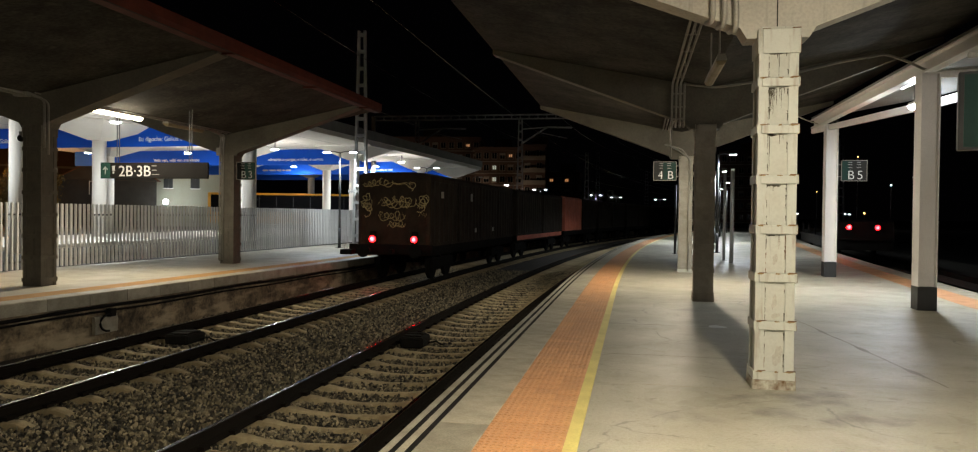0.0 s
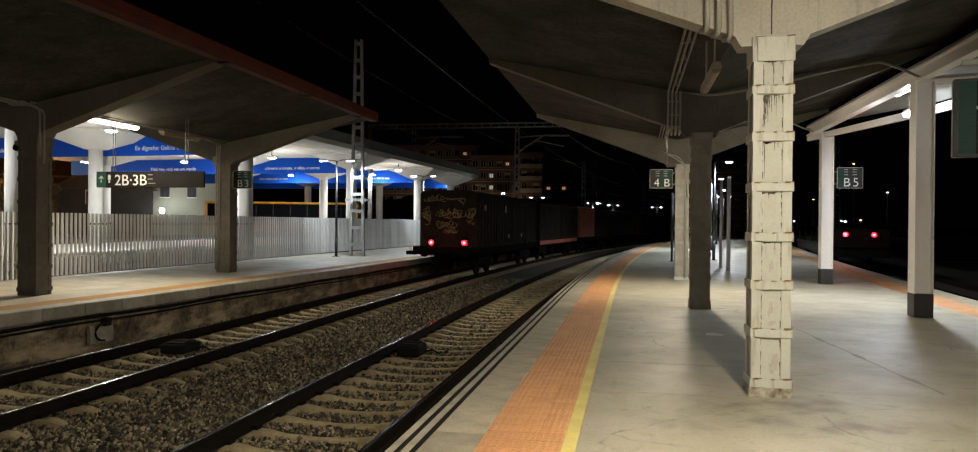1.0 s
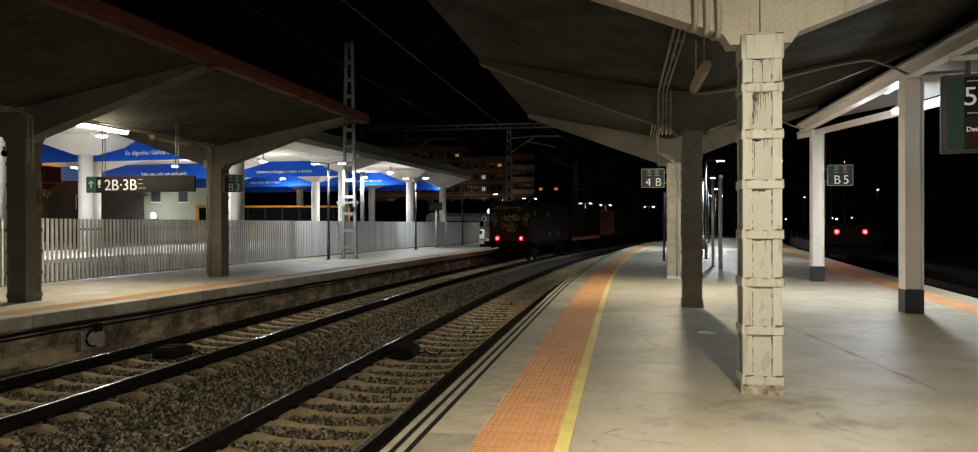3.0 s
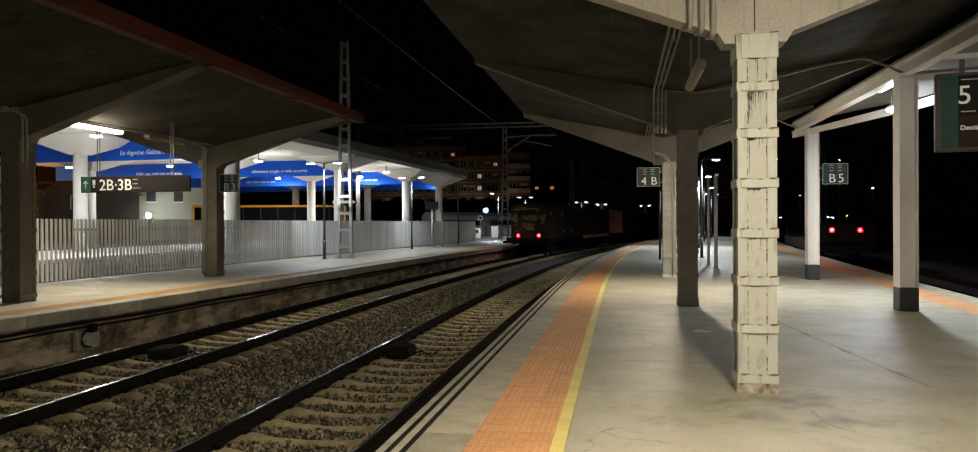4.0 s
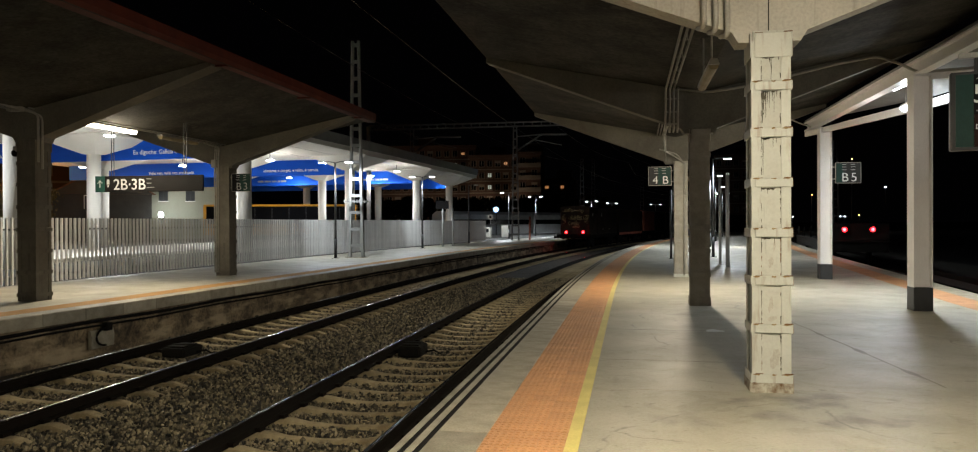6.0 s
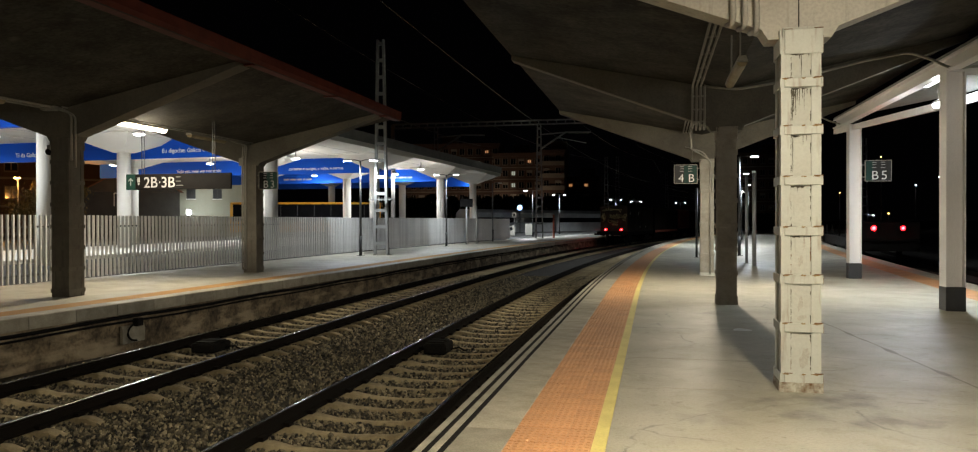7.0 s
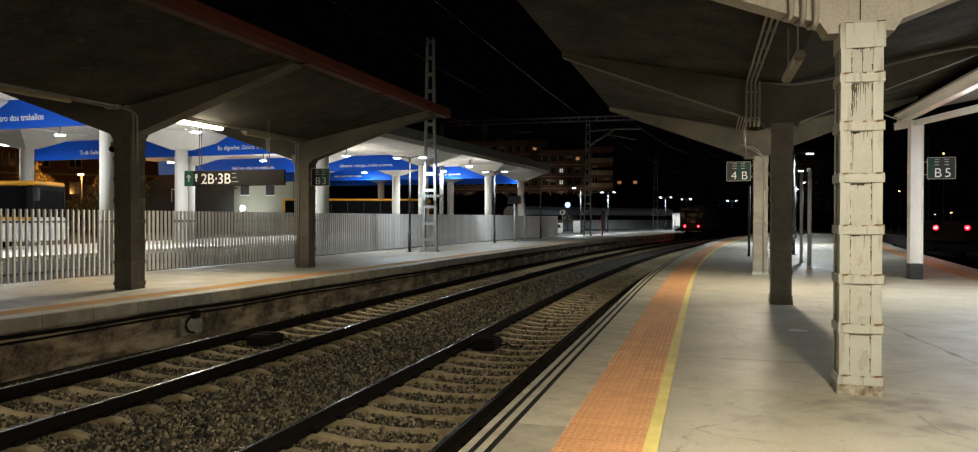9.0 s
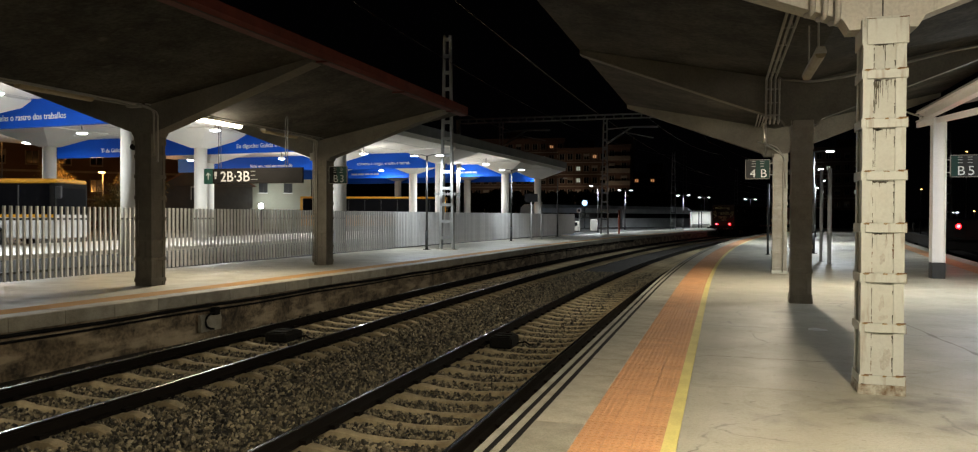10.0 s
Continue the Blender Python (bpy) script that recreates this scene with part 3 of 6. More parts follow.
L0, L1 = -6.0, 135.0
strip("opposite_wall", M_WALL, l_off(-6), l_off(-0.10), -1.25, -0.24, L0, L1, 1.0, "rough stained masonry wall under the opposite platform", "wall")
strip("opposite_floor", M_FLOOR, l_off(-5.95), l_off(-0.98), -0.24, 0.0, L0, L1, 1.0, "grey concrete floor of the opposite platform", "floor")
M_OCHRE = material("ochre_tactile", (0.44, 0.225, 0.055), 0.85, second=(0.33, 0.16, 0.035), scale=1.2, amount=0.6, bump=0.1, speck=0.3)
strip("opposite_tactile", M_OCHRE, l_off(-0.98), l_off(-0.42), -0.24, 0.001, L0, L1, 1.0, "orange tactile strip of the opposite platform", "tactile strip")
lc = thing("opposite_coping", "pale concrete coping slabs of the opposite platform edge", "kerb", kind="structure")
s = L0
while s < 60:
    bm = bmesh.new()
    a0, b0 = along(s + 0.006, l_edge(s) - 0.415)[0], along(s + 0.006, l_edge(s))[0]
    a1, b1 = along(s + 0.994, l_edge(s + 1) - 0.415)[0], along(s + 0.994, l_edge(s + 1))[0]
    sweep(bm, [[(a0.x, a0.y, -0.23), (b0.x, b0.y, -0.23), (b0.x, b0.y, -0.015), (b0.x - 0.015, b0.y, 0), (a0.x, a0.y, 0)],
               [(a1.x, a1.y, -0.23), (b1.x, b1.y, -0.23), (b1.x, b1.y, -0.015), (b1.x - 0.015, b1.y, 0), (a1.x, a1.y, 0)]])
    part("slab", bm, M_COPING, lc)
    s += 1.0
strip("opposite_coping_far", M_COPING, l_off(-0.415), l_off(0), -0.23, 0, 60, L1, 2.0, "pale concrete coping of the opposite platform", "kerb")
strip("opposite_ground", M_GROUND, l_off(-60), l_off(-5.95), -0.3, -0.02, L0, 160, 2.0, "dark asphalt of the bus station yard", "yard")

# cables on the wall
for k, (dz, r) in enumerate(((-0.30, 0.035), (-0.36, 0.022))):
    bm = bmesh.new()
    tube(bm, [along(s, l_edge(s) - 0.05, dz - 0.012 * math.sin(s * 1.3 + k) - (0.03 if k else 0))[0] for s in [L0 + i * 0.8 for i in range(84)]], r, 6)
    tagged(part("wall_cable", bm, M_DARK, smooth=True), "black cable hung along the platform wall", "cable")
t = thing("cable_box", "black cable joint box with a looped cable on the platform wall", "cable box", Matrix.Translation((along(13.55, l_edge(13.55) - 0.05)[0])))
part("box", boxes((-0.02, 0.11, -0.09, 0.09, -0.50, -0.34), bevel=0.015), M_DARK, t)
bm = bmesh.new()
tube(bm, [(0.07, -0.08 - 0.26 * math.sin(a * math.pi / 10), -0.44 - 0.17 * (1 - math.cos(a * math.pi / 10))) for a in range(11)], 0.022, 6)
part("cable_loop", bm, M_DARK, t)
part("patch", prism(bmesh.new(), [(-0.05, -0.82), (0.02, -0.82), (0.03, -0.6), (0.0, -0.47), (-0.05, -0.47)], -0.42, 0.24), M_COPING, t, "pale mortar patch")

# ---- concrete canopies ----
def canopy(label, cx, half, tip_z, ys, y0, y1, rib_mat, slab_mat, bottom=3.27, painted=1, half_rib=0.15):
    """Butterfly roof: sloped slabs over tapered ribs."""
    t = thing("platform_canopy", label, "canopy", kind="structure")
    for sg in (-1, 1):
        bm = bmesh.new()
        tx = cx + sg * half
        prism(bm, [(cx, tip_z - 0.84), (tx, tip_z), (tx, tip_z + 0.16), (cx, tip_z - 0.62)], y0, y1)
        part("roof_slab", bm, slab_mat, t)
    for i, y in enumerate(ys):
        bm = bmesh.new()
        out = [(cx - half, tip_z - 0.09), (cx - 0.34, bottom + 0.10), (cx - 0.28, bottom - 0.0), (cx + 0.28, bottom), (cx + 0.34, bottom + 0.10), (cx + half, tip_z - 0.09),
               (cx + half, tip_z + 0.01), (cx, tip_z - 0.83), (cx - half, tip_z + 0.01)]
        prism(bm, out, y - half_rib, y + half_rib)
        part("rib", bm, rib_mat if i == painted else M_RIBDARK, t, "cream painted rib" if i == painted else "")
    return t


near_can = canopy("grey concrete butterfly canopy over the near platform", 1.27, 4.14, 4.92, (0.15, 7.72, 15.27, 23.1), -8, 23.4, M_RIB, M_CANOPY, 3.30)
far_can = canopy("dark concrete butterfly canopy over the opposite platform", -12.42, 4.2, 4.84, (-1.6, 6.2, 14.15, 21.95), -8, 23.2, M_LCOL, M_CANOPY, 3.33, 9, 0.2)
part("leak_streak", boxes((1.257, 1.266, 7.562, 7.571, 3.40, 3.95)), M_DARK, near_can, "dark leak streak above the column")
bm = bmesh.new()
prism(bm, [(-8.24, 4.80), (-8.02, 4.80), (-7.98, 4.90), (-7.98, 5.08), (-8.24, 5.08)], -8, 23.3)
part("gutter", bm, M_RED, far_can, "dark red painted gutter along the roof edge")
for y in (14.15, 18.2, 21.95, 9.0):
    part("gutter_bracket", boxes((-8.32, -7.97, y - 0.04, y + 0.04, 4.76, 4.795)), M_RED, far_can)


M_LEAK = material("leak_dirt", (0.10, 0.088, 0.06), 0.8, second=(0.04, 0.035, 0.022), scale=18, amount=0.9, bump=0.05)

M_RUSTBROWN = material("brown_rust", (0.20, 0.115, 0.035), 0.9, second=(0.36, 0.27, 0.14), scale=30, amount=1.0, bump=0.3)
M_FLAKE = material("flaked_paint", (0.43, 0.41, 0.35), 0.85, second=(0.5, 0.48, 0.42), scale=25, amount=0.9, bump=0.3)


def strapped_column(x, y, w, h, m_core, m_steel, levels, label, m_foot=None):
    """Square column cased in corner angles and batten plates."""
    t = thing("canopy_column", label, "column", pose(x, y, 0), "canopy columns")
    k = w / 2
    part("core", boxes((-k + 0.018, k - 0.018, -k + 0.018, k - 0.018, 0, h)), m_core, t)
    for sx in (-1, 1):
        for sy in (-1, 1):
            bm = bmesh.new()
            xa, xb = sorted((sx * k, sx * (k - 0.085)))
            ya, yb = sorted((sy * k, sy * (k - 0.085)))
            xc, xd = sorted((sx * k, sx * (k - 0.014)))
            yc, yd = sorted((sy * k, sy * (k - 0.014)))
            box(bm, xa, xb, yc, yd, 0.0, h - 0.1)
            box(bm, xc, xd, ya if sy > 0 else yd, yc if sy > 0 else yb, 0.0, h - 0.1)
            part("corner_angle", bm, m_steel, t)
    for z in levels:
        hh = 0.115 if z > h - 0.25 else 0.042
        for sx in (-1, 1):
            part("batten", boxes((min(sx * k, sx * (k + 0.014)), max(sx * k, sx * (k + 0.014)), -k - 0.02, k + 0.02, z - hh, z + hh), bevel=0.004), m_steel, t)
            part("batten", boxes((-k + 0.03, k + 0.012, min(sx * k, sx * (k + 0.014)), max(sx * k, sx * (k + 0.014)), z - hh, z + hh), bevel=0.004), m_steel, t)
        # rusted weld beads round the plate that faces the track's near end
        if m_foot is M_RUST:
            for xa, xb, za, zb in ((k - 0.06, k + 0.016, z + hh, z + hh + 0.008), (-k + 0.03, -k + 0.10, z + hh, z + hh + 0.005), (k + 0.010, k + 0.017, z - hh, z + hh * 0.4)):
                part("weld_bead", boxes((xa, xb, -k - 0.016, -k + 0.004, za, zb)), M_RUSTDARK, t, "rusted weld bead")
    if m_foot is M_RUST:
        # leak marks that taper down from the upper plates
        rr = random.Random(4)

        def smear(name, x, z, w, d, mat, label):
            n = 7
            edge = [(x + rr.uniform(-0.3, 0.3) * w, z - d * i / n, w * (1 - 0.75 * i / n) * rr.uniform(0.5, 1.2)) for i in range(n + 1)]
            out = [(px - pw, pz) for px, pz, pw in edge] + [(px + pw, pz) for px, pz, pw in reversed(edge)]
            part(name, prism(bmesh.new(), out, -k + 0.0160, -k + 0.0185), mat, t, label)

        for z, marks in ((3.15, ((0.005, 0.22, 0.006), (-0.01, 0.05, 0.008), (0.07, 0.03, 0.006))),
                         (2.83, ((-0.075, 0.30, 0.010), (-0.062, 0.22, 0.012), (-0.045, 0.25, 0.006), (-0.03, 0.12, 0.005), (-0.012, 0.16, 0.004), (0.015, 0.10, 0.004), (0.03, 0.2, 0.003), (0.055, 0.06, 0.004))),
                         (2.39, ((-0.07, 0.34, 0.004), (0.02, 0.09, 0.004), (0.05, 0.05, 0.003))),
                         (1.92, ((-0.03, 0.06, 0.003),)), (1.45, ((0.03, 0.07, 0.003),))):
            for x, d, w in marks:
                smear("leak_mark", x, z, w, d, M_LEAK, "dark leak mark")
            for i in range(3):
                smear("leak_mark", rr.uniform(-0.07, 0.07), z, rr.uniform(0.02, 0.04), rr.uniform(0.008, 0.02), M_LEAK, "dark leak mark")
        # broken dark seams beside the corner angles
        for x in (-k + 0.090, k - 0.090):
            z = 0.2
            while z < 3.12:
                d = rr.uniform(0.02, 0.11)
                if rr.random() < 0.72:
                    smear("seam", x, z + d, rr.uniform(0.004, 0.008), d, M_RUSTDARK if z < 1.4 and rr.random() < 0.4 else M_LEAK, "dark open seam")
                z += d + rr.uniform(0.0, 0.04)
        # flaked paint on the lower panels
        for cx, cz, w, d in ((0.035, 0.31, 0.05, 0.12), (-0.005, 0.82, 0.025, 0.08), (0.01, 0.69, 0.04, 0.035), (0.0, 1.22, 0.03, 0.06), (0.03, 1.38, 0.012, 0.06)):
            out = [(cx + w * math.cos(a * 0.4488) * rr.uniform(0.55, 1.1) + 0.3 * w * math.sin(a * 0.4488), cz + d * math.sin(a * 0.4488) * rr.uniform(0.6, 1.1)) for a in range(14)]
            out = [(max(-0.085, min(0.085, px)), max(0.19, pz)) for px, pz in out]
            part("flaked_patch", prism(bmesh.new(), out, -k + 0.0165, -k + 0.0185), M_FLAKE, t, "bare patch where paint flaked")
        # rust that creeps over the plates' corners
        for z in levels[:7]:
            for sx, w in ((1, 0.055), (-1, 0.04), (0.15, 0.03)):
                cx = sx * (k - 0.04)
                out = [(cx + w * math.cos(a * 0.5236) * rr.uniform(0.4, 1.0), z + 0.038 + 0.008 * math.sin(a * 0.5236) * rr.uniform(0.4, 1.6)) for a in range(12)]
                part("rust_patch", prism(bmesh.new(), out, -k - 0.0155, -k - 0.010), M_RUSTBROWN, t, "rust patch")
    if m_steel is M_LCOL:
        return t
    foot = m_foot or m_steel
    for sx in (-1, 1):
        part("foot_plate", boxes((min(sx * (k + 0.002), sx * (k + 0.02)), max(sx * (k + 0.002), sx * (k + 0.02)), -k - 0.01, k + 0.01, 0, 0.09)), foot, t, "rusty foot plate")
        part("foot_plate", boxes((-k - 0.012, k + 0.012, min(sx * (k + 0.002), sx * (k + 0.022)), max(sx * (k + 0.002), sx * (k + 0.022)), 0, 0.09)), foot, t, "rusty foot plate")
    return t


# End column's tone is lowered to offset the strong tube light on it.
M_DCOL = material("toned_column_paint", (0.36, 0.34, 0.29), 0.75, second=(0.22, 0.2, 0.16), scale=4, amount=0.7, bump=0.2)
# Shade on the middle column's face is put into this darker paint.
M_CCOL = material("shaded_column_paint", (0.31, 0.28, 0.235), 0.75, second=(0.19, 0.165, 0.135), scale=4, amount=0.7, bump=0.2)
LEV = [0.13, 0.60, 1.05, 1.50, 1.97, 2.44, 2.88, 3.26]
strapped_column(1.275, 7.70, 0.352, 3.40, M_COL, M_STEELPLATE, LEV, "cream painted column with rusted steel batten plates", M_RUST)
strapped_column(1.28, 0.15, 0.352, 3.40, M_COL, M_STEELPLATE, LEV, "cream painted column with steel batten plates", M_STEELPLATE)
strapped_column(1.28, 15.25, 0.36, 3.36, M_CCOL, M_CCOL, LEV, "brown-grey column with steel batten plates, shade put into its tone", M_CCOL)
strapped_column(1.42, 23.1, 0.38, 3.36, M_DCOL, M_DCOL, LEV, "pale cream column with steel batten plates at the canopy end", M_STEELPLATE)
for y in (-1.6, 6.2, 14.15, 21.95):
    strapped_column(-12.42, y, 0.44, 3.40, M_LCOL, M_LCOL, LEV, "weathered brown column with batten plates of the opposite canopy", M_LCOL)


# ---- steel side canopy ----
def steel_post(x, y, h):
    t = thing("steel_post", "white painted steel post with a dark grey foot", "post", pose(x, y, 0), "steel canopy posts")
    # H-section
    part("flange", boxes((-0.155, -0.135, -0.17, 0.17, 0.42, h)), M_WHITE, t)
    part("flange", boxes((0.135, 0.155, -0.17, 0.17, 0.42, h)), M_WHITE, t)
    part("web", boxes((-0.135, 0.135, -0.07, -0.05, 0.42, h)), M_WHITE, t)
    part("foot", boxes((-0.16, 0.16, -0.172, 0.172, 0, 0.42), bevel=0.006), M_GREYSTEEL, t, "dark grey painted foot")
    part("cap_plate", boxes((-0.165, 0.165, -0.18, 0.18, h, h + 0.02)), M_WHITE, t)
    return t


for x, y in ((5.28, 22.6), (5.08, 14.9), (5.0, 7.2), (5.0, -0.5)):
    steel_post(x, y, 4.19)
sc = thing("steel_canopy", "white steel lean-to canopy frame with lit tubes", "canopy", kind="structure")
part("edge_beam", prism(bmesh.new(), [(4.93, 4.21), (5.13, 4.21), (5.13, 4.24), (5.045, 4.24), (5.045, 4.43), (5.13, 4.43), (5.13, 4.46), (4.93, 4.46), (4.93, 4.43), (5.02, 4.43), (5.02, 4.24), (4.93, 4.24)], -6, 23.5), M_WHITE, sc)
bm = bmesh.new()
sweep(bm, [[(4.95, 23.5, 4.06), (5.03, 23.5, 4.06), (5.03, 23.5, 4.2), (4.95, 23.5, 4.2)], [(6.36, 18.0, 4.06), (6.44, 18.0, 4.06), (6.44, 18.0, 4.24), (6.36, 18.0, 4.24)],
           [(7.2, 12.5, 4.06), (7.28, 12.5, 4.06), (7.28, 12.5, 4.28), (7.2, 12.5, 4.28)], [(7.6, -6, 4.06), (7.68, -6, 4.06), (7.68, -6, 4.28), (7.6, -6, 4.28)]])
part("outer_beam", bm, M_WHITE, sc)
bm = bmesh.new()
sweep(bm, [[(4.95, 23.5, 4.48), (5.05, 23.5, 4.48), (5.05, 23.5, 4.52), (4.95, 23.5, 4.52)], [(4.95, 18, 4.48), (6.44, 18, 4.30), (6.44, 18, 4.34), (4.95, 18, 4.52)],
           [(4.95, 12.5, 4.48), (7.28, 12.5, 4.30), (7.28, 12.5, 4.34), (4.95, 12.5, 4.52)], [(4.95, -6, 4.48), (7.68, -6, 4.3), (7.68, -6, 4.34), (4.95, -6, 4.52)]])
part("roof_sheet", bm, M_GREYEDGE, sc)
for y, xo in ((14.9, 6.8), (12.0, 7.2), (10.62, 7.25), (7.2, 7.3), (3, 7.4)):
    part("purlin", boxes((5.13, xo, y - 0.04, y + 0.04, 4.14, 4.28)), M_WHITE, sc)


M_OLDLAMP = material("yellowed_diffuser", (0.34, 0.27, 0.15), 0.5, second=(0.2, 0.16, 0.09), scale=5, bump=0.05)


def tube_lamp(x, y, z, lit, length=1.5, rz=0, hang=0.25, mat=None, shell=M_PIPE, label="white fluorescent tube lamp under the canopy", thin=1.0):
    t = thing("tube_lamp", label if lit else "unlit dusty fluorescent tube lamp hung under the canopy", "lamp", pose(x, y, z, 0, 0, rz), "tube lamps")
    k = length / 2
    part("housing", prism(bmesh.new(), [(-0.09 * thin, 0.0), (0.09 * thin, 0.0), (0.06 * thin, 0.07), (-0.06 * thin, 0.07)], -k - 0.04, k + 0.04), shell, t)
    part("diffuser", prism(bmesh.new(), [(x * thin, -0.004 + (z + 0.004) * thin) for x, z in ((-0.085, -0.004), (0.085, -0.004), (0.07, -0.05), (0.03, -0.075), (-0.03, -0.075), (-0.07, -0.05))], -k, k), mat if lit else M_OLDLAMP, t)
    for s in (-1, 1):
        part("hanger", tube(bmesh.new(), [(0, s * k * 0.7, 0.07), (0, s * k * 0.7, 0.07 + hang)], 0.012, 6), M_PIPE, t)
    return t


for x, y, lit in ((1.33, 3.4, 1), (0.97, 10.35, 0), (1.36, 18.7, 1), (1.33, -4.0, 1)):
    tube_lamp(x, y, (3.98 if y > 10 else 3.78) if lit else 3.50, lit, 1.4 if lit else 1.55, mat=G_TUBE, thin=1.0 if lit else 0.72, hang=(0.18 if y > 10 else 0.36) if lit else 0.56)
for y, lit in ((16.6, 1), (19.4, 0), (11.6, 0), (3.0, 1)):
    tube_lamp(-12.4, y, 3.96, lit, 1.7, mat=G_TUBE, hang=0.1)
tube_lamp(5.75, 17.4, 4.03, 1, 0.7, mat=G_TUBECOOL, shell=M_WHITE, hang=0.3, label="cool white tube lamp under the steel canopy")
# The next two fixtures are unseen and go with the added tubes.
tube_lamp(6.1, 1.5, 4.03, 1, 1.4, mat=G_TUBECOOL, shell=M_WHITE, hang=0.3, label="cool white tube lamp under the steel canopy")
tube_lamp(6.1, 9.5, 4.03, 1, 1.4, mat=G_TUBECOOL, shell=M_WHITE, hang=0.3, label="cool white tube lamp under the steel canopy")
tube_lamp(5.35, 16.5, 4.33, 1, 1.2, mat=G_TUBECOOL, shell=M_WHITE, hang=0.10, label="thin cool white tube beside the steel beam", thin=0.4)


# ---- conduits ----
def conduit(path, r, label, parent=None):
    # round the corners
    pts = [Vector(p) for p in path]
    out = [pts[0]]
    for a, b, c in zip(pts, pts[1:], pts[2:]):
        q = min(0.12, (b - a).length / 2.2, (c - b).length / 2.2)
        p0, p1 = b + (a - b).normalized() * q, b + (c - b).normalized() * q
        for u in (0, 0.25, 0.5, 0.75, 1):
            out.append(p0 * (1 - u) ** 2 + b * 2 * u * (1 - u) + p1 * u ** 2)
    out.append(pts[-1])
    bm = bmesh.new()
    tube(bm, out, r, 8)
    ob = part("conduit", bm, M_PIPE, parent, smooth=True)
    return tagged(ob, label, "pipe") if parent is None else ob


for k in range(3):
    x = 0.655 + 0.106 * k
    conduit([(x, 5.5, 4.08), (x, 7.48, 4.08), (x + 0.02, 7.51, 3.46 - 0.045 * k), (x - 0.02, 7.75, 3.50 - 0.045 * k)], 0.027, "white conduit pipe bent under the canopy rib")
for k in range(4):
    x = 0.64 + 0.075 * k
    conduit([(x, 7.8 if k < 3 else 14.8, 4.12), (x, 14.92, 4.12), (x, 14.99, 3.40), (x + 0.02, 15.52, 3.36), (x + 0.02, 15.56, 4.1), (x + 0.1, 22.6, 4.12)], 0.02, "grey conduit pipe running along the canopy")
conduit([(0.87, 14.97, 4.13), (1.44, 14.95, 4.05), (2.01, 14.95, 4.12), (2.85, 14.95, 4.29), (3.62, 14.95, 4.47), (4.37, 14.92, 4.59), (4.72, 14.9, 4.45), (5.0, 14.72, 4.235), (6.2, 14.72, 4.30)], 0.024, "grey conduit crossing to the steel canopy")
conduit([(0.80, 22.90, 3.72), (1.30, 22.88, 3.58), (1.50, 22.88, 3.30), (1.50, 22.88, 0.05)], 0.02, "white conduit down the end column")
conduit([(4.2, 22.8, 4.6), (4.7, 22.8, 4.35), (4.95, 22.7, 4.25)], 0.02, "grey conduit to the steel post")
for y in (8.6, 9.7, 10.8, 11.9, 13.0, 14.1):
    t = thing("pipe_clamp", "grey strap that holds the conduits to the canopy", "clamp", pose(0.715, y, 4.12), "pipe clamps")
    part("strap", boxes((-0.10, 0.10, -0.012, 0.012, -0.025, -0.019), bevel=0.002), M_PIPE, t)
    part("stud", tube(bmesh.new(), [(0.037, 0, -0.02), (0.037, 0, 0.05)], 0.006, 6), M_PIPE, t)
for z in (3.95, 3.7, 3.47):
    t = thing("pipe_clamp", "grey strap that holds the conduits to the rib", "clamp", pose(0.755, 14.99, z), "pipe clamps")
    part("strap", boxes((-0.135, 0.135, -0.026, -0.020, -0.014, 0.014), bevel=0.002), M_PIPE, t)
    part("stud", tube(bmesh.new(), [(0.0, -0.02, 0), (0.0, 0.14, 0)], 0.006, 6), M_PIPE, t)
conduit([(0.655, 15.25, 3.378), (0.655, 15.25, 2.78)], 0.008, "thin loose cable end hanging from the conduits")
conduit([(0.62, 15.5, 3.38), (0.95, 22.2, 3.60), (1.22, 22.85, 3.52), (1.52, 22.86, 3.30), (1.56, 22.86, 2.4)], 0.022, "grey conduit bent down to the end column")
for xx in (-12.66, -12.60, -12.54):
    conduit([(xx, 21.70, 0.1), (xx, 21.70, 3.5), (xx + 0.1, 21.6, 3.95), (-12.42, 20.6, 4.02)], 0.022, "brown conduit on the opposite column")
t = thing("junction_box", "pale grey junction box on the opposite column", "junction box", pose(-12.62, 21.62, 3.45))
part("body", boxes((-0.08, 0.08, -0.06, 0.03, -0.12, 0.12), bevel=0.01), M_PIPE, t)
part("cover", boxes((-0.07, 0.07, -0.072, -0.06, -0.11, 0.11)), M_PIPE, t)
conduit([(-12.1, 13.9, 2.9), (-12.1, 13.9, 3.9), (-12.35, 13.8, 4.0), (-12.4, 8.0, 4.02)], 0.025, "grey conduit on the opposite column")
conduit([(-12.36, 13.8, 4.02), (-12.36, 21.6, 4.02)], 0.025, "grey conduit along the opposite canopy")
conduit([(-12.24, 13.8, 4.02), (-12.24, 21.6, 4.03)], 0.018, "thin grey conduit along the opposite canopy")
conduit([(-12.02, 13.92, 2.75), (-12.02, 13.92, 3.86), (-12.3, 13.75, 3.97), (-12.52, 13.7, 3.98), (-12.54, 2.0, 4.01)], 0.022, "grey conduit on the opposite column")
t = thing("junction_box", "grey junction box under the opposite canopy", "junction box", pose(-12.45, 13.7, 3.98))
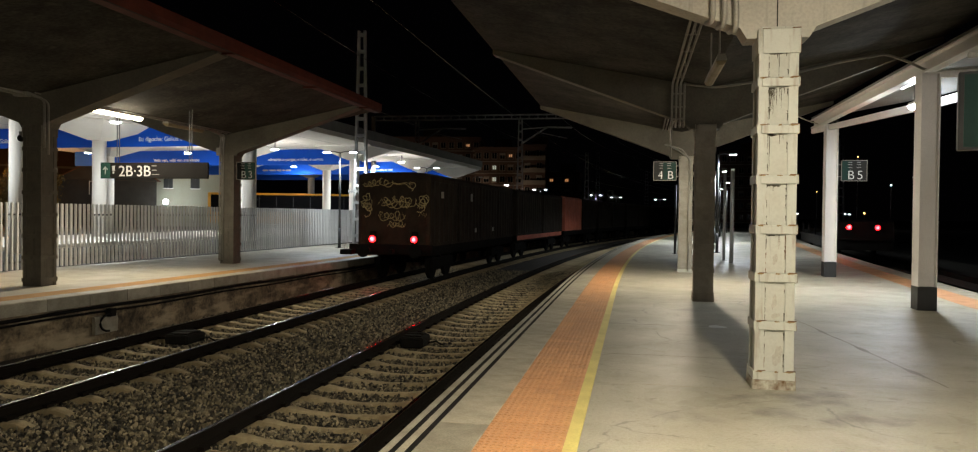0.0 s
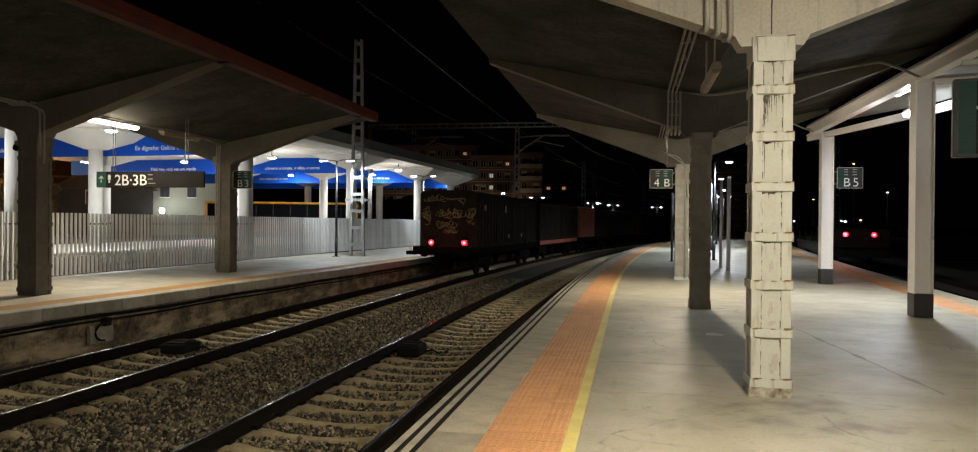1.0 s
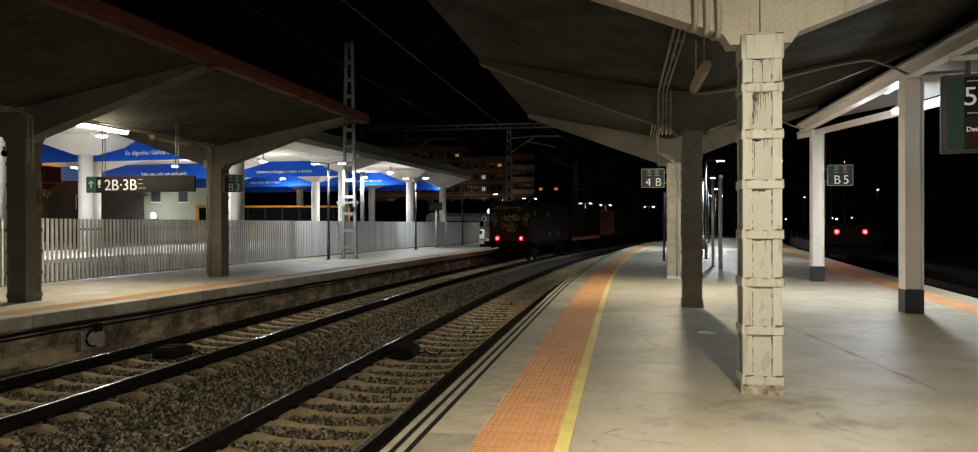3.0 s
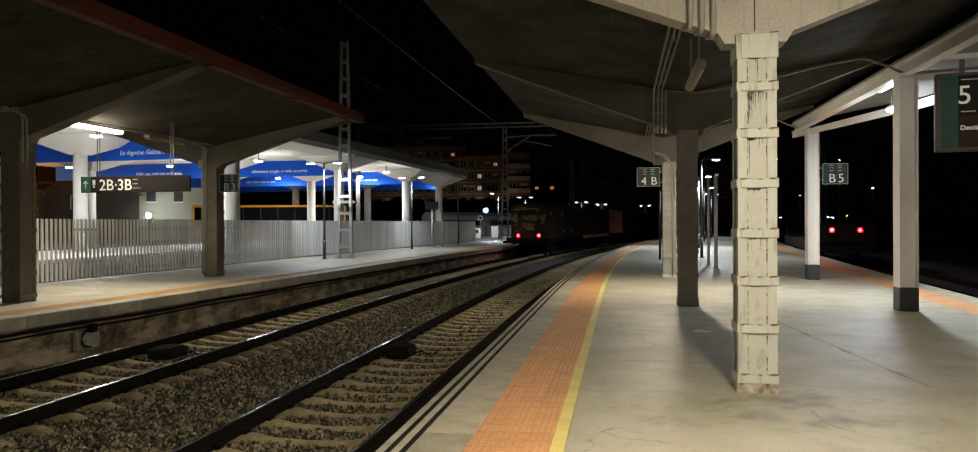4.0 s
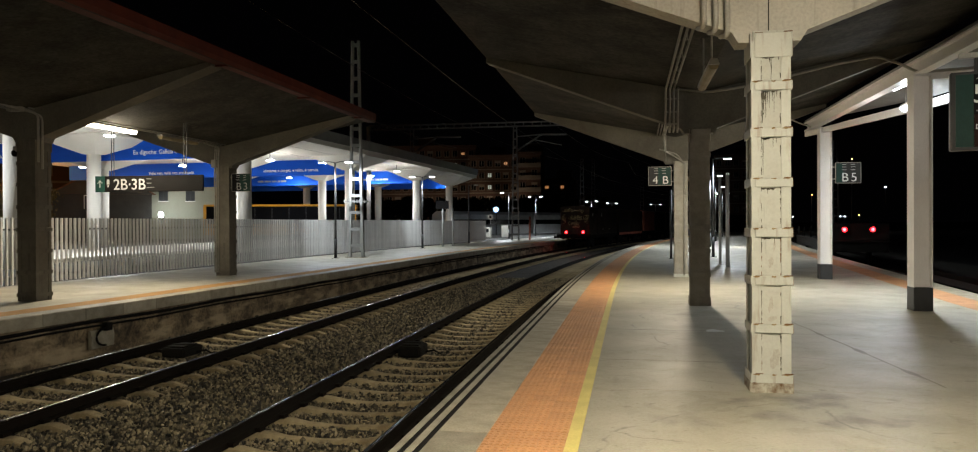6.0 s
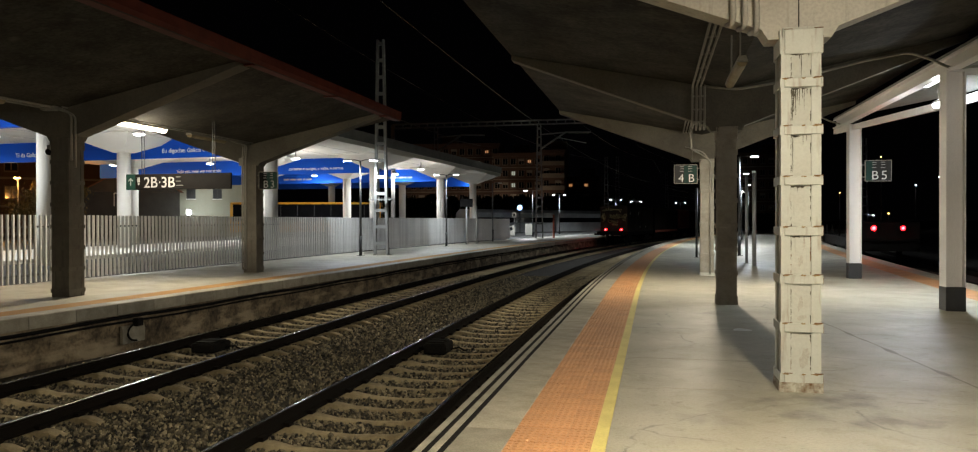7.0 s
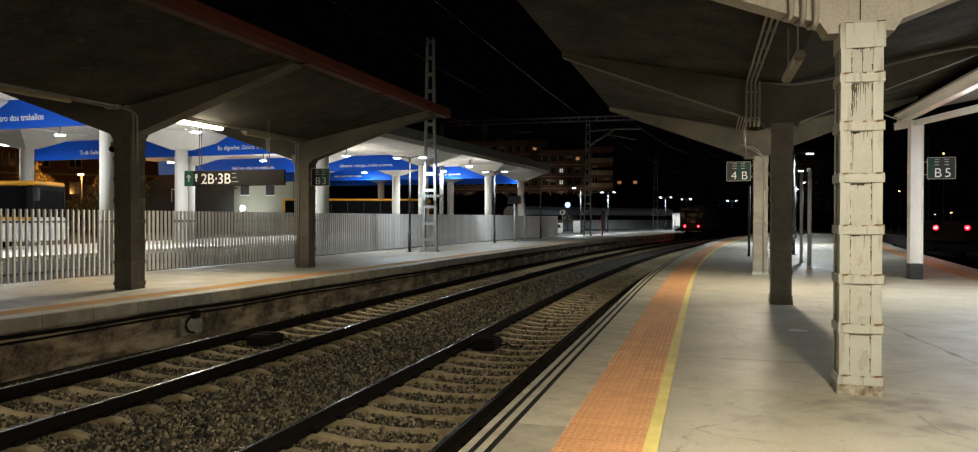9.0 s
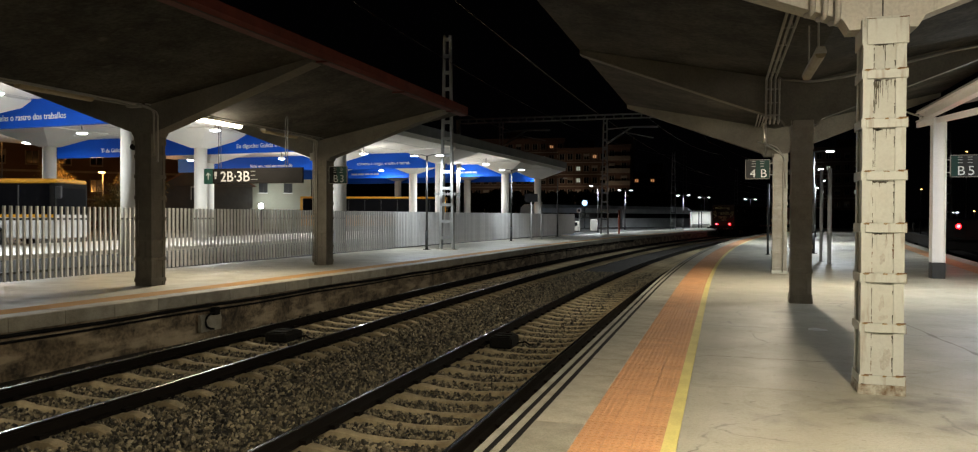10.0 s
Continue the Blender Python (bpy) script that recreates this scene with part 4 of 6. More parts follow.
part("body", boxes((-0.16, 0.16, -0.08, 0.08, -0.05, 0.07), bevel=0.02), M_PIPE, t)
part("cover", boxes((-0.15, 0.15, -0.09, -0.08, -0.04, 0.06)), M_PIPE, t)


# ---- signs ----
def bars(bm, spots, y=-0.035):
    for x, z, w, h in spots:
        box(bm, x, x + w, y, y + 0.004, z, z + h)
    return bm


M_SIGNPRINT = material("faded_print", (0.12, 0.12, 0.115), 0.6, scale=3, bump=0.0)
t = thing("hanging_sign", "long black hanging sign with white platform numbers 2B 3B", "sign", pose(-13.92, 18.0, 2.45))
part("panel", boxes((0, 3.1, -0.03, 0.03, 0, 0.42), bevel=0.006), M_SIGN, t)
part("green_field", boxes((0.0, 0.28, -0.036, -0.03, 0.0, 0.42)), M_GREEN, t, "green end field")
lettering("2B", 0.40, t, facing(0.53, -0.034, 0.06), bold=0.003)
lettering("3B", 0.40, t, facing(1.05, -0.034, 0.06), bold=0.003)
part("divider", boxes((0.995, 1.03, -0.04, -0.03, 0.17, 0.22)), M_LETTER, t)
bm = bmesh.new()
box(bm, 0.127, 0.153, -0.041, -0.037, 0.12, 0.30)
prism(bm, [(0.06, 0.23), (0.14, 0.32), (0.22, 0.23), (0.19, 0.23), (0.14, 0.28), (0.09, 0.23)], -0.041, -0.037)
part("arrow", bm, M_LETTER, t, "white arrow")
bm = bmesh.new()
box(bm, 0.345, 0.415, -0.041, -0.031, 0.20, 0.33), box(bm, 0.36, 0.40, -0.041, -0.031, 0.13, 0.185)
part("pictogram", bm, M_LETTER, t, "white pictogram")
for spot in ((1.50, 0.32, 0.14, 0.022), (1.50, 0.21, 0.14, 0.022), (1.50, 0.10, 0.22, 0.018)):
    part("small_print", bars(bmesh.new(), (spot,)), M_SIGNPRINT, t, "line too small to read")
for x in (0.46, 0.53, 2.56, 2.63):
    part("hanging_rod", tube(bmesh.new(), [(x, 0, 0.42), (x, 0, 1.80 if x < 1 else 1.85)], 0.012, 6), M_GREYSTEEL, t)


def small_sign(m, text, w, h, green_left, label, field=M_SIGNGREY, arm=-1):
    t = thing("platform_sign", label, "sign", m, "platform signs")
    part("panel", boxes((0, w, -0.025, 0.025, 0, h), bevel=0.006), field, t)
    part("green_field", boxes((0.012 if green_left else w * 0.42, (w * 0.3) if green_left else w - 0.012, -0.03, -0.025, 0.012, h - 0.012)), M_GREEN, t, "green field")
    fr = M_PIPE
    part("frame", boxes((-0.01, w + 0.01, -0.032, 0.02, -0.012, 0.0), (-0.01, w + 0.01, -0.032, 0.02, h, h + 0.012), (-0.012, 0, -0.032, 0.02, 0, h), (w, w + 0.012, -0.032, 0.02, 0, h)), fr, t)
    a, b = text.split()
    lettering(a, h * 0.62, t, facing(w * 0.17 if arm > 0 else w * 0.22, -0.032, h * 0.07), M_BRIGHT if field is M_SIGNGREY else M_LETTER, bold=-0.006)
    lettering(b, h * 0.62, t, facing(w * 0.60, -0.032, h * 0.07), M_BRIGHT if field is M_SIGNGREY else M_LETTER, bold=-0.006)
    for q, z in [(q, z) for q in (0.25, 0.6) for z in (0.9, 0.78, 0.64)]:
        part("small_print", bars(bmesh.new(), ((w * q, h * z, w * 0.17, 0.016),)), M_LETTER, t, "line too small to read")
    for z in (h * 0.2, h * 0.8):
        part("arm", boxes(((w, w + 0.10) if arm > 0 else (-0.10, 0)) + (-0.012, 0.012, z - 0.015, z + 0.015)), M_PIPE, t)
    return t


small_sign(pose(0.50, 22.95, 2.68), "4 B", 0.64, 0.53, False, "grey and green platform sign reading 4 B", M_SIGNGREY, 1)
small_sign(pose(5.54, 22.5, 2.66), "B 5", 0.64, 0.55, True, "grey and green platform sign reading B 5", M_SIGNGREY, -1)
small_sign(pose(-12.15, 21.85, 2.61), "B 3", 0.62, 0.53, False, "dark platform sign reading B 3", M_SIGN, -1)

t = thing("departure_screen", "dark hanging platform screen with a green side and number 5", "screen", pose(4.11, 11.0, 2.52, 0, 0, -14))
part("casing", boxes((0, 1.9, -0.06, 0.10, 0, 1.02), bevel=0.012), M_GREYSTEEL, t)
part("panel", boxes((0.06, 1.86, -0.066, -0.06, 0.04, 0.98)), M_SIGN, t)
part("green_field", boxes((0.06, 0.26, -0.071, -0.066, 0.04, 0.98)), M_GREEN, t, "green side field")
part("red_field", boxes((0.27, 1.86, -0.071, -0.066, 0.04, 0.46)), material("screen_brown", (0.030, 0.014, 0.012), 0.5, spec=0.08, scale=3, bump=0.0), t, "brown lower field")
lettering("5", 0.34, t, facing(0.245, -0.073, 0.61), M_BRIGHT, bold=0.0)
lettering("Destino", 0.085, t, facing(0.28, -0.075, 0.27), M_BRIGHT)
for spot in ((0.29, 0.915, 0.20, 0.012), (0.29, 0.50, 0.16, 0.014), (0.60, 0.50, 0.1, 0.014)):
    part("small_print", bars(bmesh.new(), (spot,), -0.078), M_LETTER, t, "line too small to read")
part("bracket", boxes((0.28, 0.34, -0.02, 0.04, 1.02, 1.2)), M_GREYSTEEL, t)
part("bracket", boxes((1.5, 1.56, -0.02, 0.04, 1.02, 1.2)), M_GREYSTEEL, t)
part("hanger_beam", boxes((0.1, 1.75, -0.03, 0.05, 1.20, 1.27), bevel=0.006), M_PIPE, t)
for x in (0.88, 0.96):
    part("hanger", boxes((x, x + 0.03, -0.01, 0.02, 1.27, 1.70)), M_PIPE, t)

t = thing("dome_camera", "small dark dome camera on the canopy column", "camera", pose(-12.70, 13.95, 3.10))
bm = bmesh.new()
bmesh.ops.create_uvsphere(bm, u_segments=14, v_segments=8, radius=0.075)
part("dome", bm, M_DARK, t, "", True)
part("mount", boxes((-0.02, 0.06, -0.04, 0.04, 0.02, 0.14)), M_PIPE, t)

# ---- slatted fence ----
def fence_x(y):
    return -15.5 + shift(y) * 0.85


fence = thing("fence", "grey vertical slat fence along the opposite platform", "fence")
SLAT = mesh_of("slat", boxes((-0.031, 0.031, -0.026, 0.026, 0.0, 1.72), bevel=0.005), M_FENCE)
y, count = 9.0, 0
rest = bmesh.new()
while y < 66:
    if count < 290:
        piece("slat", SLAT, fence, pose(fence_x(y), y, 0.06, 0, 0, rng.uniform(-2, 2)))
    else:
        box(rest, fence_x(y) - 0.031, fence_x(y) + 0.031, y - 0.026, y + 0.026, 0.06, 1.78)
    y += 0.172
    count += 1
tagged(part("slats", rest, M_FENCE, fence), kind="stuff")
for z in (0.22, 1.45):
    bm = bmesh.new()
    sweep(bm, [[(fence_x(q) - 0.05, q, z), (fence_x(q) - 0.03, q, z), (fence_x(q) - 0.03, q, z + 0.05), (fence_x(q) - 0.05, q, z + 0.05)] for q in range(8, 67, 2)])
    part("cross_rail", bm, M_GREYSTEEL, fence, "dark cross rail behind the slats")


# ---- lamp posts ----
def lamp_post(x, y, h, arms, power, colour=COOL, label="slender platform lamp post with cool white heads", rz=0, glowing=G_LED):
    t = thing("lamp_post", label, "lamp post", pose(x, y, 0, 0, 0, rz), "platform lamp posts")
    part("foot", tube(bmesh.new(), [(0, 0, 0), (0, 0, 0.9)], 0.07, 10), M_GREYSTEEL, t, "black lower post", True)
    part("pole", tube(bmesh.new(), [(0, 0, 0.9), (0, 0, h)], [0.055, 0.04], 10), M_POLE, t, "", True)
    part("base_plate", boxes((-0.14, 0.14, -0.14, 0.14, 0, 0.02)), M_GREYSTEEL, t)
    for a in arms:
        part("arm", tube(bmesh.new(), [(0, 0, h - 0.03), (a * 0.5, 0, h + 0.04), (a, 0, h + 0.02)], 0.022, 6), M_POLE, t)
        hd = part("lamp_head", boxes((min(a * 0.85, a * 1.5), max(a * 0.85, a * 1.5), -0.11, 0.11, h, h + 0.07), bevel=0.02), M_GALV, t)
        part("lens", boxes((min(a * 0.9, a * 1.45), max(a * 0.9, a * 1.45), -0.09, 0.09, h - 0.03, h - 0.002)), glowing, hd, "glowing lens")
    power *= 1.15
    if power:
        m = pose(x, y, 0, 0, 0, rz)
        for a in arms[:1] if power < 60 else arms:
            p = m @ Vector((a * 1.15, 0, h - 0.07))
            spot_lamp("post_light", p.x, p.y, p.z, power, colour)
    return t


lamp_post(-13.37, 33.3, 4.40, (-0.55, 0.55), 165)
lamp_post(-12.98, 46.8, 4.52, (-0.55, 0.55), 175)
lamp_post(-12.4, 58.2, 4.5, (0.5,), 0, label="slender platform lamp post that is out", glowing=M_GALV)
lamp_post(-12.05, 75.9, 4.6, (-0.6,), 850)
lamp_post(-11.3, 91.7, 4.7, (-0.6, 0.6), 560)
lamp_post(3.66, 36.1, 4.46, (0.55,), 420)
lamp_post(4.9, 50.0, 4.5, (-0.5, 0.5), 560)
lamp_post(6.9, 66.0, 4.5, (-0.5, 0.5), 160)
lamp_post(-5.4, 108.0, 4.5, (-0.6, 0.6), 330)
lamp_post(9.5, 84.0, 4.6, (-0.5, 0.5), 100)
lamp_post(-3.0, 124.0, 4.6, (-0.6, 0.6), 0)
lamp_post(4.65, 150.0, 4.9, (-0.7, 0.7), 0)


def plain_post(x, y, h, r, mat, label, board=None):
    t = thing("post", label, "post", pose(x, y, 0), "posts")
    part("shaft", tube(bmesh.new(), [(0, 0, 0), (0, 0, h)], r, 8), mat, t, "", True)
    part("base_plate", boxes((-0.1, 0.1, -0.1, 0.1, 0, 0.015)), mat, t)
    if board:
        part("board", boxes((-board / 2, board / 2, -0.05, -0.03 - r, h - 0.55, h)), M_SIGN, t)


plain_post(3.27, 29.8, 3.3, 0.055, M_GALV, "slim galvanised steel post")
plain_post(3.34, 28.1, 3.25, 0.07, M_GALV, "slim galvanised steel post")
plain_post(1.70, 34.2, 3.0, 0.05, M_GREYSTEEL, "dark steel post beside the platform")
plain_post(-12.58, 50.5, 3.1, 0.06, M_GALV, "pale sign post on the opposite platform", 0.9)
plain_post(-12.2, 51.9, 2.6, 0.06, M_GALV, "pale steel post on the opposite platform")


# ---- catenary masts, portal and wires ----
# Far masts, portal and wires get darker steel so they read faint.
M_MASTGREY = material("faint_mast_steel", (0.16, 0.155, 0.15), 0.7, second=(0.1, 0.095, 0.09), scale=4, bump=0.05)
M_MASTDARK = material("faint_wire", (0.05, 0.045, 0.04), 0.7, spec=0.2, scale=4, bump=0.0)
M_MASTPALE = material("zinc_mast_steel", (0.38, 0.38, 0.37), 0.6, second=(0.24, 0.24, 0.235), scale=4, bump=0.05)


def lattice_mast(x, y, h, width, label, rz=0, paint=None):
    """Two channel legs joined by batten plates."""
    t = thing("catenary_mast", label, "catenary mast", pose(x, y, 0, 0, 0, rz), "catenary masts")
    k = width / 2
    for sx in (-1, 1):
        bm = bmesh.new()
        top = k * 0.45
        a, b = sx * k, sx * top
        sweep(bm, [[(a - 0.06, -0.09, 0), (a + 0.06, -0.09, 0), (a + 0.06, 0.09, 0), (a - 0.06, 0.09, 0)], [(b - 0.05, -0.08, h), (b + 0.05, -0.08, h), (b + 0.05, 0.08, h), (b - 0.05, 0.08, h)]])
        part("leg", bm, paint or M_MASTPALE, t)
    z = 0.55
    while z < h:
        w = k + (k * 0.45 - k) * z / h
        for ya in (-0.095, 0.08):
            part("batten", boxes((-w, w, ya, ya + 0.015, z - 0.07, z + 0.07)), paint or M_MASTPALE, t)
        z += 0.78
    part("footing", boxes((-k - 0.15, k + 0.15, -0.25, 0.25, -0.3, 0.03)), M_COPING, t)
    return t


def arm_set(x, y, z, sg):
    t = part("drop_post", boxes((-0.18, -0.12, -0.06, 0.06, -2.6, 0.1), (0.12, 0.18, -0.06, 0.06, -2.6, 0.1)), M_MASTGREY, portal, m=pose(x, y, z))
    for q in (-0.4, -1.1, -1.8, -2.5):
        part("batten", boxes((-0.18, 0.18, -0.07, -0.06, q - 0.06, q + 0.06)), M_MASTGREY, t)
    part("strut", tube(bmesh.new(), [(0.1, 0, -2.2), (sg * 2.4, 0, -0.75), (sg * 4.6, 0, -0.8)], 0.085, 6), M_MASTGREY, t)
    part("stay", tube(bmesh.new(), [(0.1, 0, -0.9), (sg * 2.4, 0, -0.75)], 0.06, 6), M_MASTGREY, t)
    part("steady_arm", tube(bmesh.new(), [(sg * 1.7, 0, -1.2), (sg * 4.2, 0, -1.75)], 0.045, 6), M_MASTGREY, t)
    part("insulator", tube(bmesh.new(), [(0.2, 0, -2.15), (0.55, 0, -1.94)], 0.08, 8), M_PIPE, t)


lattice_mast(-12.62, 34.0, 10.1, 0.62, "galvanised lattice mast for the overhead line")
t = thing("climb_guard", "pale spiked climb guard round the mast", "guard", pose(-12.62, 34.0, 2.62))
part("ring", boxes((-0.55, 0.55, -0.2, -0.16, -0.03, 0.03), (-0.55, 0.55, 0.16, 0.2, -0.03, 0.03), (-0.55, -0.51, -0.16, 0.16, -0.03, 0.03), (0.51, 0.55, -0.16, 0.16, -0.03, 0.03)), M_GALV, t)
for q in range(9):
    part("spike", boxes((-0.5 + q * 0.12, -0.47 + q * 0.12, -0.23, -0.2, -0.09, 0.09)), M_GALV, t)
lattice_mast(-10.25, 68.3, 10.35, 0.62, "dark lattice mast that carries the line portal", 0, M_MASTGREY)
lattice_mast(-6.0, 96.0, 9.5, 0.6, "distant lattice mast beside the platform", 0, M_GREYSTEEL)
lattice_mast(13.4, 56.0, 8.5, 0.6, "dark lattice mast beyond the far track", 0, M_GREYSTEEL)
lattice_mast(18.5, 75.0, 9.0, 0.6, "dark lattice mast beyond the far track", 0, M_GREYSTEEL)
lattice_mast(-7.2, 150.0, 14, 0.9, "distant dark lattice mast", 0, M_GREYSTEEL)
lattice_mast(2.4, 170.0, 12, 0.9, "distant dark lattice mast", 0, M_GREYSTEEL)
portal = t = thing("line_portal", "steel portal beam across the tracks", "portal")
part("upper_chord", boxes((-24, -4.0, 68.1, 68.2, 10.55, 10.68)), M_MASTGREY, t)
part("lower_chord", boxes((-24, -4.0, 68.1, 68.2, 10.2, 10.32)), M_MASTGREY, t)
for k in range(25):
    part("web", boxes((-23.9 + 0.8 * k, -23.82 + 0.8 * k, 68.12, 68.18, 10.32, 10.55)), M_MASTGREY, t)
part("portal_leg", boxes((-24.2, -23.9, 68.0, 68.3, -0.02, 10.6)), M_MASTGREY, t)
arm_set(-19.8, 68.0, 10.2, 1)
arm_set(-10.2, 67.9, 10.2, 1)
for off, z, r in ((-3.85, 4.72, 0.009), (-3.7, 5.9, 0.009), (-7.87, 4.75, 0.009), (-7.9, 6.0, 0.009), (-5.6, 8.3, 0.014)):
    bm = bmesh.new()
    tube(bm, [along(s, off, z + (0.0 if z < 5 else 0.9 * ((s - 34) / 34) ** 2 * (1 if abs(s - 34) < 34 else 0)))[0] for s in range(-6, 130, 4)], r, 4)
    tagged(part("overhead_wire", bm, M_MASTDARK), "dark overhead line wire above the track", "wire")

# ---- bus station canopy ----
SLAB_Z = 6.5
TURN = 0.0628


def eave(y):
    """The roof's edge above the platform: the station stands a little askew to the tracks."""
    return -19.07 + TURN * (y - 42.9)


st = thing("station_canopy", "white bus station canopy on mushroom columns", "canopy", kind="structure")
for name, z0, z1, out, mat, label in (("roof_slab", SLAB_Z, SLAB_Z + 0.30, 0.0, M_PLASTER, ""), ("roof_edge", SLAB_Z + 0.30, SLAB_Z + 0.95, 0.1, M_GREYEDGE, "grey roof edge")):
    rings = []
    for y in (8 - out, 82.2 + out):
        xe, back = eave(y) + out, y + TURN * 27
        rings.append([(-47 - out, back, z0), (xe, y, z0), (xe, y, z1), (-47 - out, back, z1)])
    part(name, sweep(bmesh.new(), rings), mat, st, label)
# shallow grooves of the soffit panels
for k in range(9):
    xa, xb = eave(8) - 2.4 - 2.8 * k, eave(82) - 2.4 - 2.8 * k
    part("soffit_joint", sweep(bmesh.new(), [[(xa, 8.2, SLAB_Z - 0.004), (xa + 0.05, 8.2, SLAB_Z - 0.004), (xa + 0.05, 8.2, SLAB_Z + 0.01), (xa, 8.2, SLAB_Z + 0.01)], [(xb, 82, SLAB_Z - 0.004), (xb + 0.05, 82, SLAB_Z - 0.004), (xb + 0.05, 82, SLAB_Z + 0.01), (xb, 82, SLAB_Z + 0.01)]]), M_GREYEDGE, st)


def mushroom(x, y):
    t = thing("mushroom_column", "round white column with a flared square capital", "column", pose(x, y, -0.02, 0, 0, -3.6), "bus station columns")
    part("shaft", tube(bmesh.new(), [(0, 0, 0), (0, 0, 5.6)], 0.37, 24), M_PLASTER, t, "", True)
    bm = bmesh.new()
    sweep(bm, [[(-0.4, -0.4, 5.56), (0.4, -0.4, 5.56), (0.4, 0.4, 5.56), (-0.4, 0.4, 5.56)], [(-2.2, -2.2, 6.44), (2.2, -2.2, 6.44), (2.2, 2.2, 6.44), (-2.2, 2.2, 6.44)], [(-2.2, -2.2, 6.515), (2.2, -2.2, 6.515), (2.2, 2.2, 6.515), (-2.2, 2.2, 6.515)]])
    part("capital", bm, M_PLASTER, t)


for x, y in ((-22.4, 24.6), (-21.46, 40.0), (-20.57, 54.1), (-19.65, 68.9), (-19.0, 79.2), (-30.7, 24.0), (-29.8, 38.4), (-28.9, 52.5), (-28.0, 66.6), (-27.15, 80.0), (-38.6, 21.0), (-38.0, 35.4), (-38.0, 50.0), (-37.0, 67.0), (-35.9, 81.0)):
    mushroom(x, y)
for k, (y, words) in enumerate(((25.2, (("nelas o rastro dos traballos", -30.55, 5.2),)),
                                (39.4, (("Ti da Galicia", -39.1, 2.4), ("Eu digoche: Galicia é un", -28.3, 4.2))),
                                (55.4, (("Velaí ven, velaí ven avantando", -38.75, 5.3), ("cómaros e corgas, e vales, e cerros.", -28.35, 5.9))),
                                (69.4, (("", -36.3, 3.1), ("", -25.2, 2.6))), (80.6, ()))):
    b = thing("blue_fascia", "bright blue fascia beam with white lettering", "fascia", pose(0, y - 1.32, 0, 0, 0, -3.6), "blue fascia beams")
    part("beam", boxes((-43.0 if k == 1 else -46.5, eave(y) - 2.3, -0.16, 0.16, 5.32, 6.52)), M_BLUE, b)
    for text, x, w in words:
        if text:
            ob = lettering(text, 2.0 * w / len(text), b, facing(x, -0.165, 5.62), M_BRIGHT)
        else:
            for u0, u1 in ((0, 0.2), (0.24, 0.46), (0.5, 0.66), (0.7, 0.78), (0.82, 1)):
                part("small_print", boxes((x + u0 * w, x + u1 * w, -0.17, -0.16, 5.66, 5.82)), M_LETTER, b, "word too small to read")


def pendant(x, y, power):
    t = thing("pendant_lamp", "round white pendant lamp under the bus station roof", "lamp", pose(x, y, SLAB_Z), "pendant lamps")
    part("rod", tube(bmesh.new(), [(0, 0, 0.02), (0, 0, -0.42)], 0.03, 6), M_GREYSTEEL, t)
    part("shade", tube(bmesh.new(), [(0, 0, -0.36), (0, 0, -0.46), (0, 0, -0.54)], [0.10, 0.24, 0.29], 16), M_WHITE, t)
    part("disc", tube(bmesh.new(), [(0, 0, -0.545), (0, 0, -0.60)], [0.27, 0.20], 16), G_LED, t, "glowing disc")
    if power:
        # Globe set well below the disc, added to wash the soffit evenly.
        globe_lamp("pendant_light", x, y, SLAB_Z - 1.5, power * 0.22, NEUTRAL, 0.3)
        area_lamp("pendant_light", pose(x, y, SLAB_Z - 0.62), 0.5, 0.5, power * 0.5, COOL)


for x, y, p in ((-25.3, 21.2, 260), (-33.2, 33.0, 0), (-41, 36.6, 260), (-25.2, 33.6, 340), (-40.9, 51.5, 260), (-32.9, 52.0, 260), (-24.5, 49.2, 340), (-24.2, 57.5, 0), (-32, 68.2, 300), (-23.7, 67.8, 340), (-19.4, 62, 260), (-19.5, 80, 240), (-33.2, 18, 300)):
    pendant(x, y, p)
# lit pavement island
tagged(part("bus_platform", boxes((-33, -24.2, 8, 66, -0.1, 0.12)), M_PLASTER), "pale concrete pavement under the bus station roof", "pavement", kind="structure")
tagged(part("bus_kerb", boxes((-24.2, -24.0, 8, 92, -0.1, 0.14)), M_PLASTER), "white kerb of the bus bays", "kerb", kind="structure")


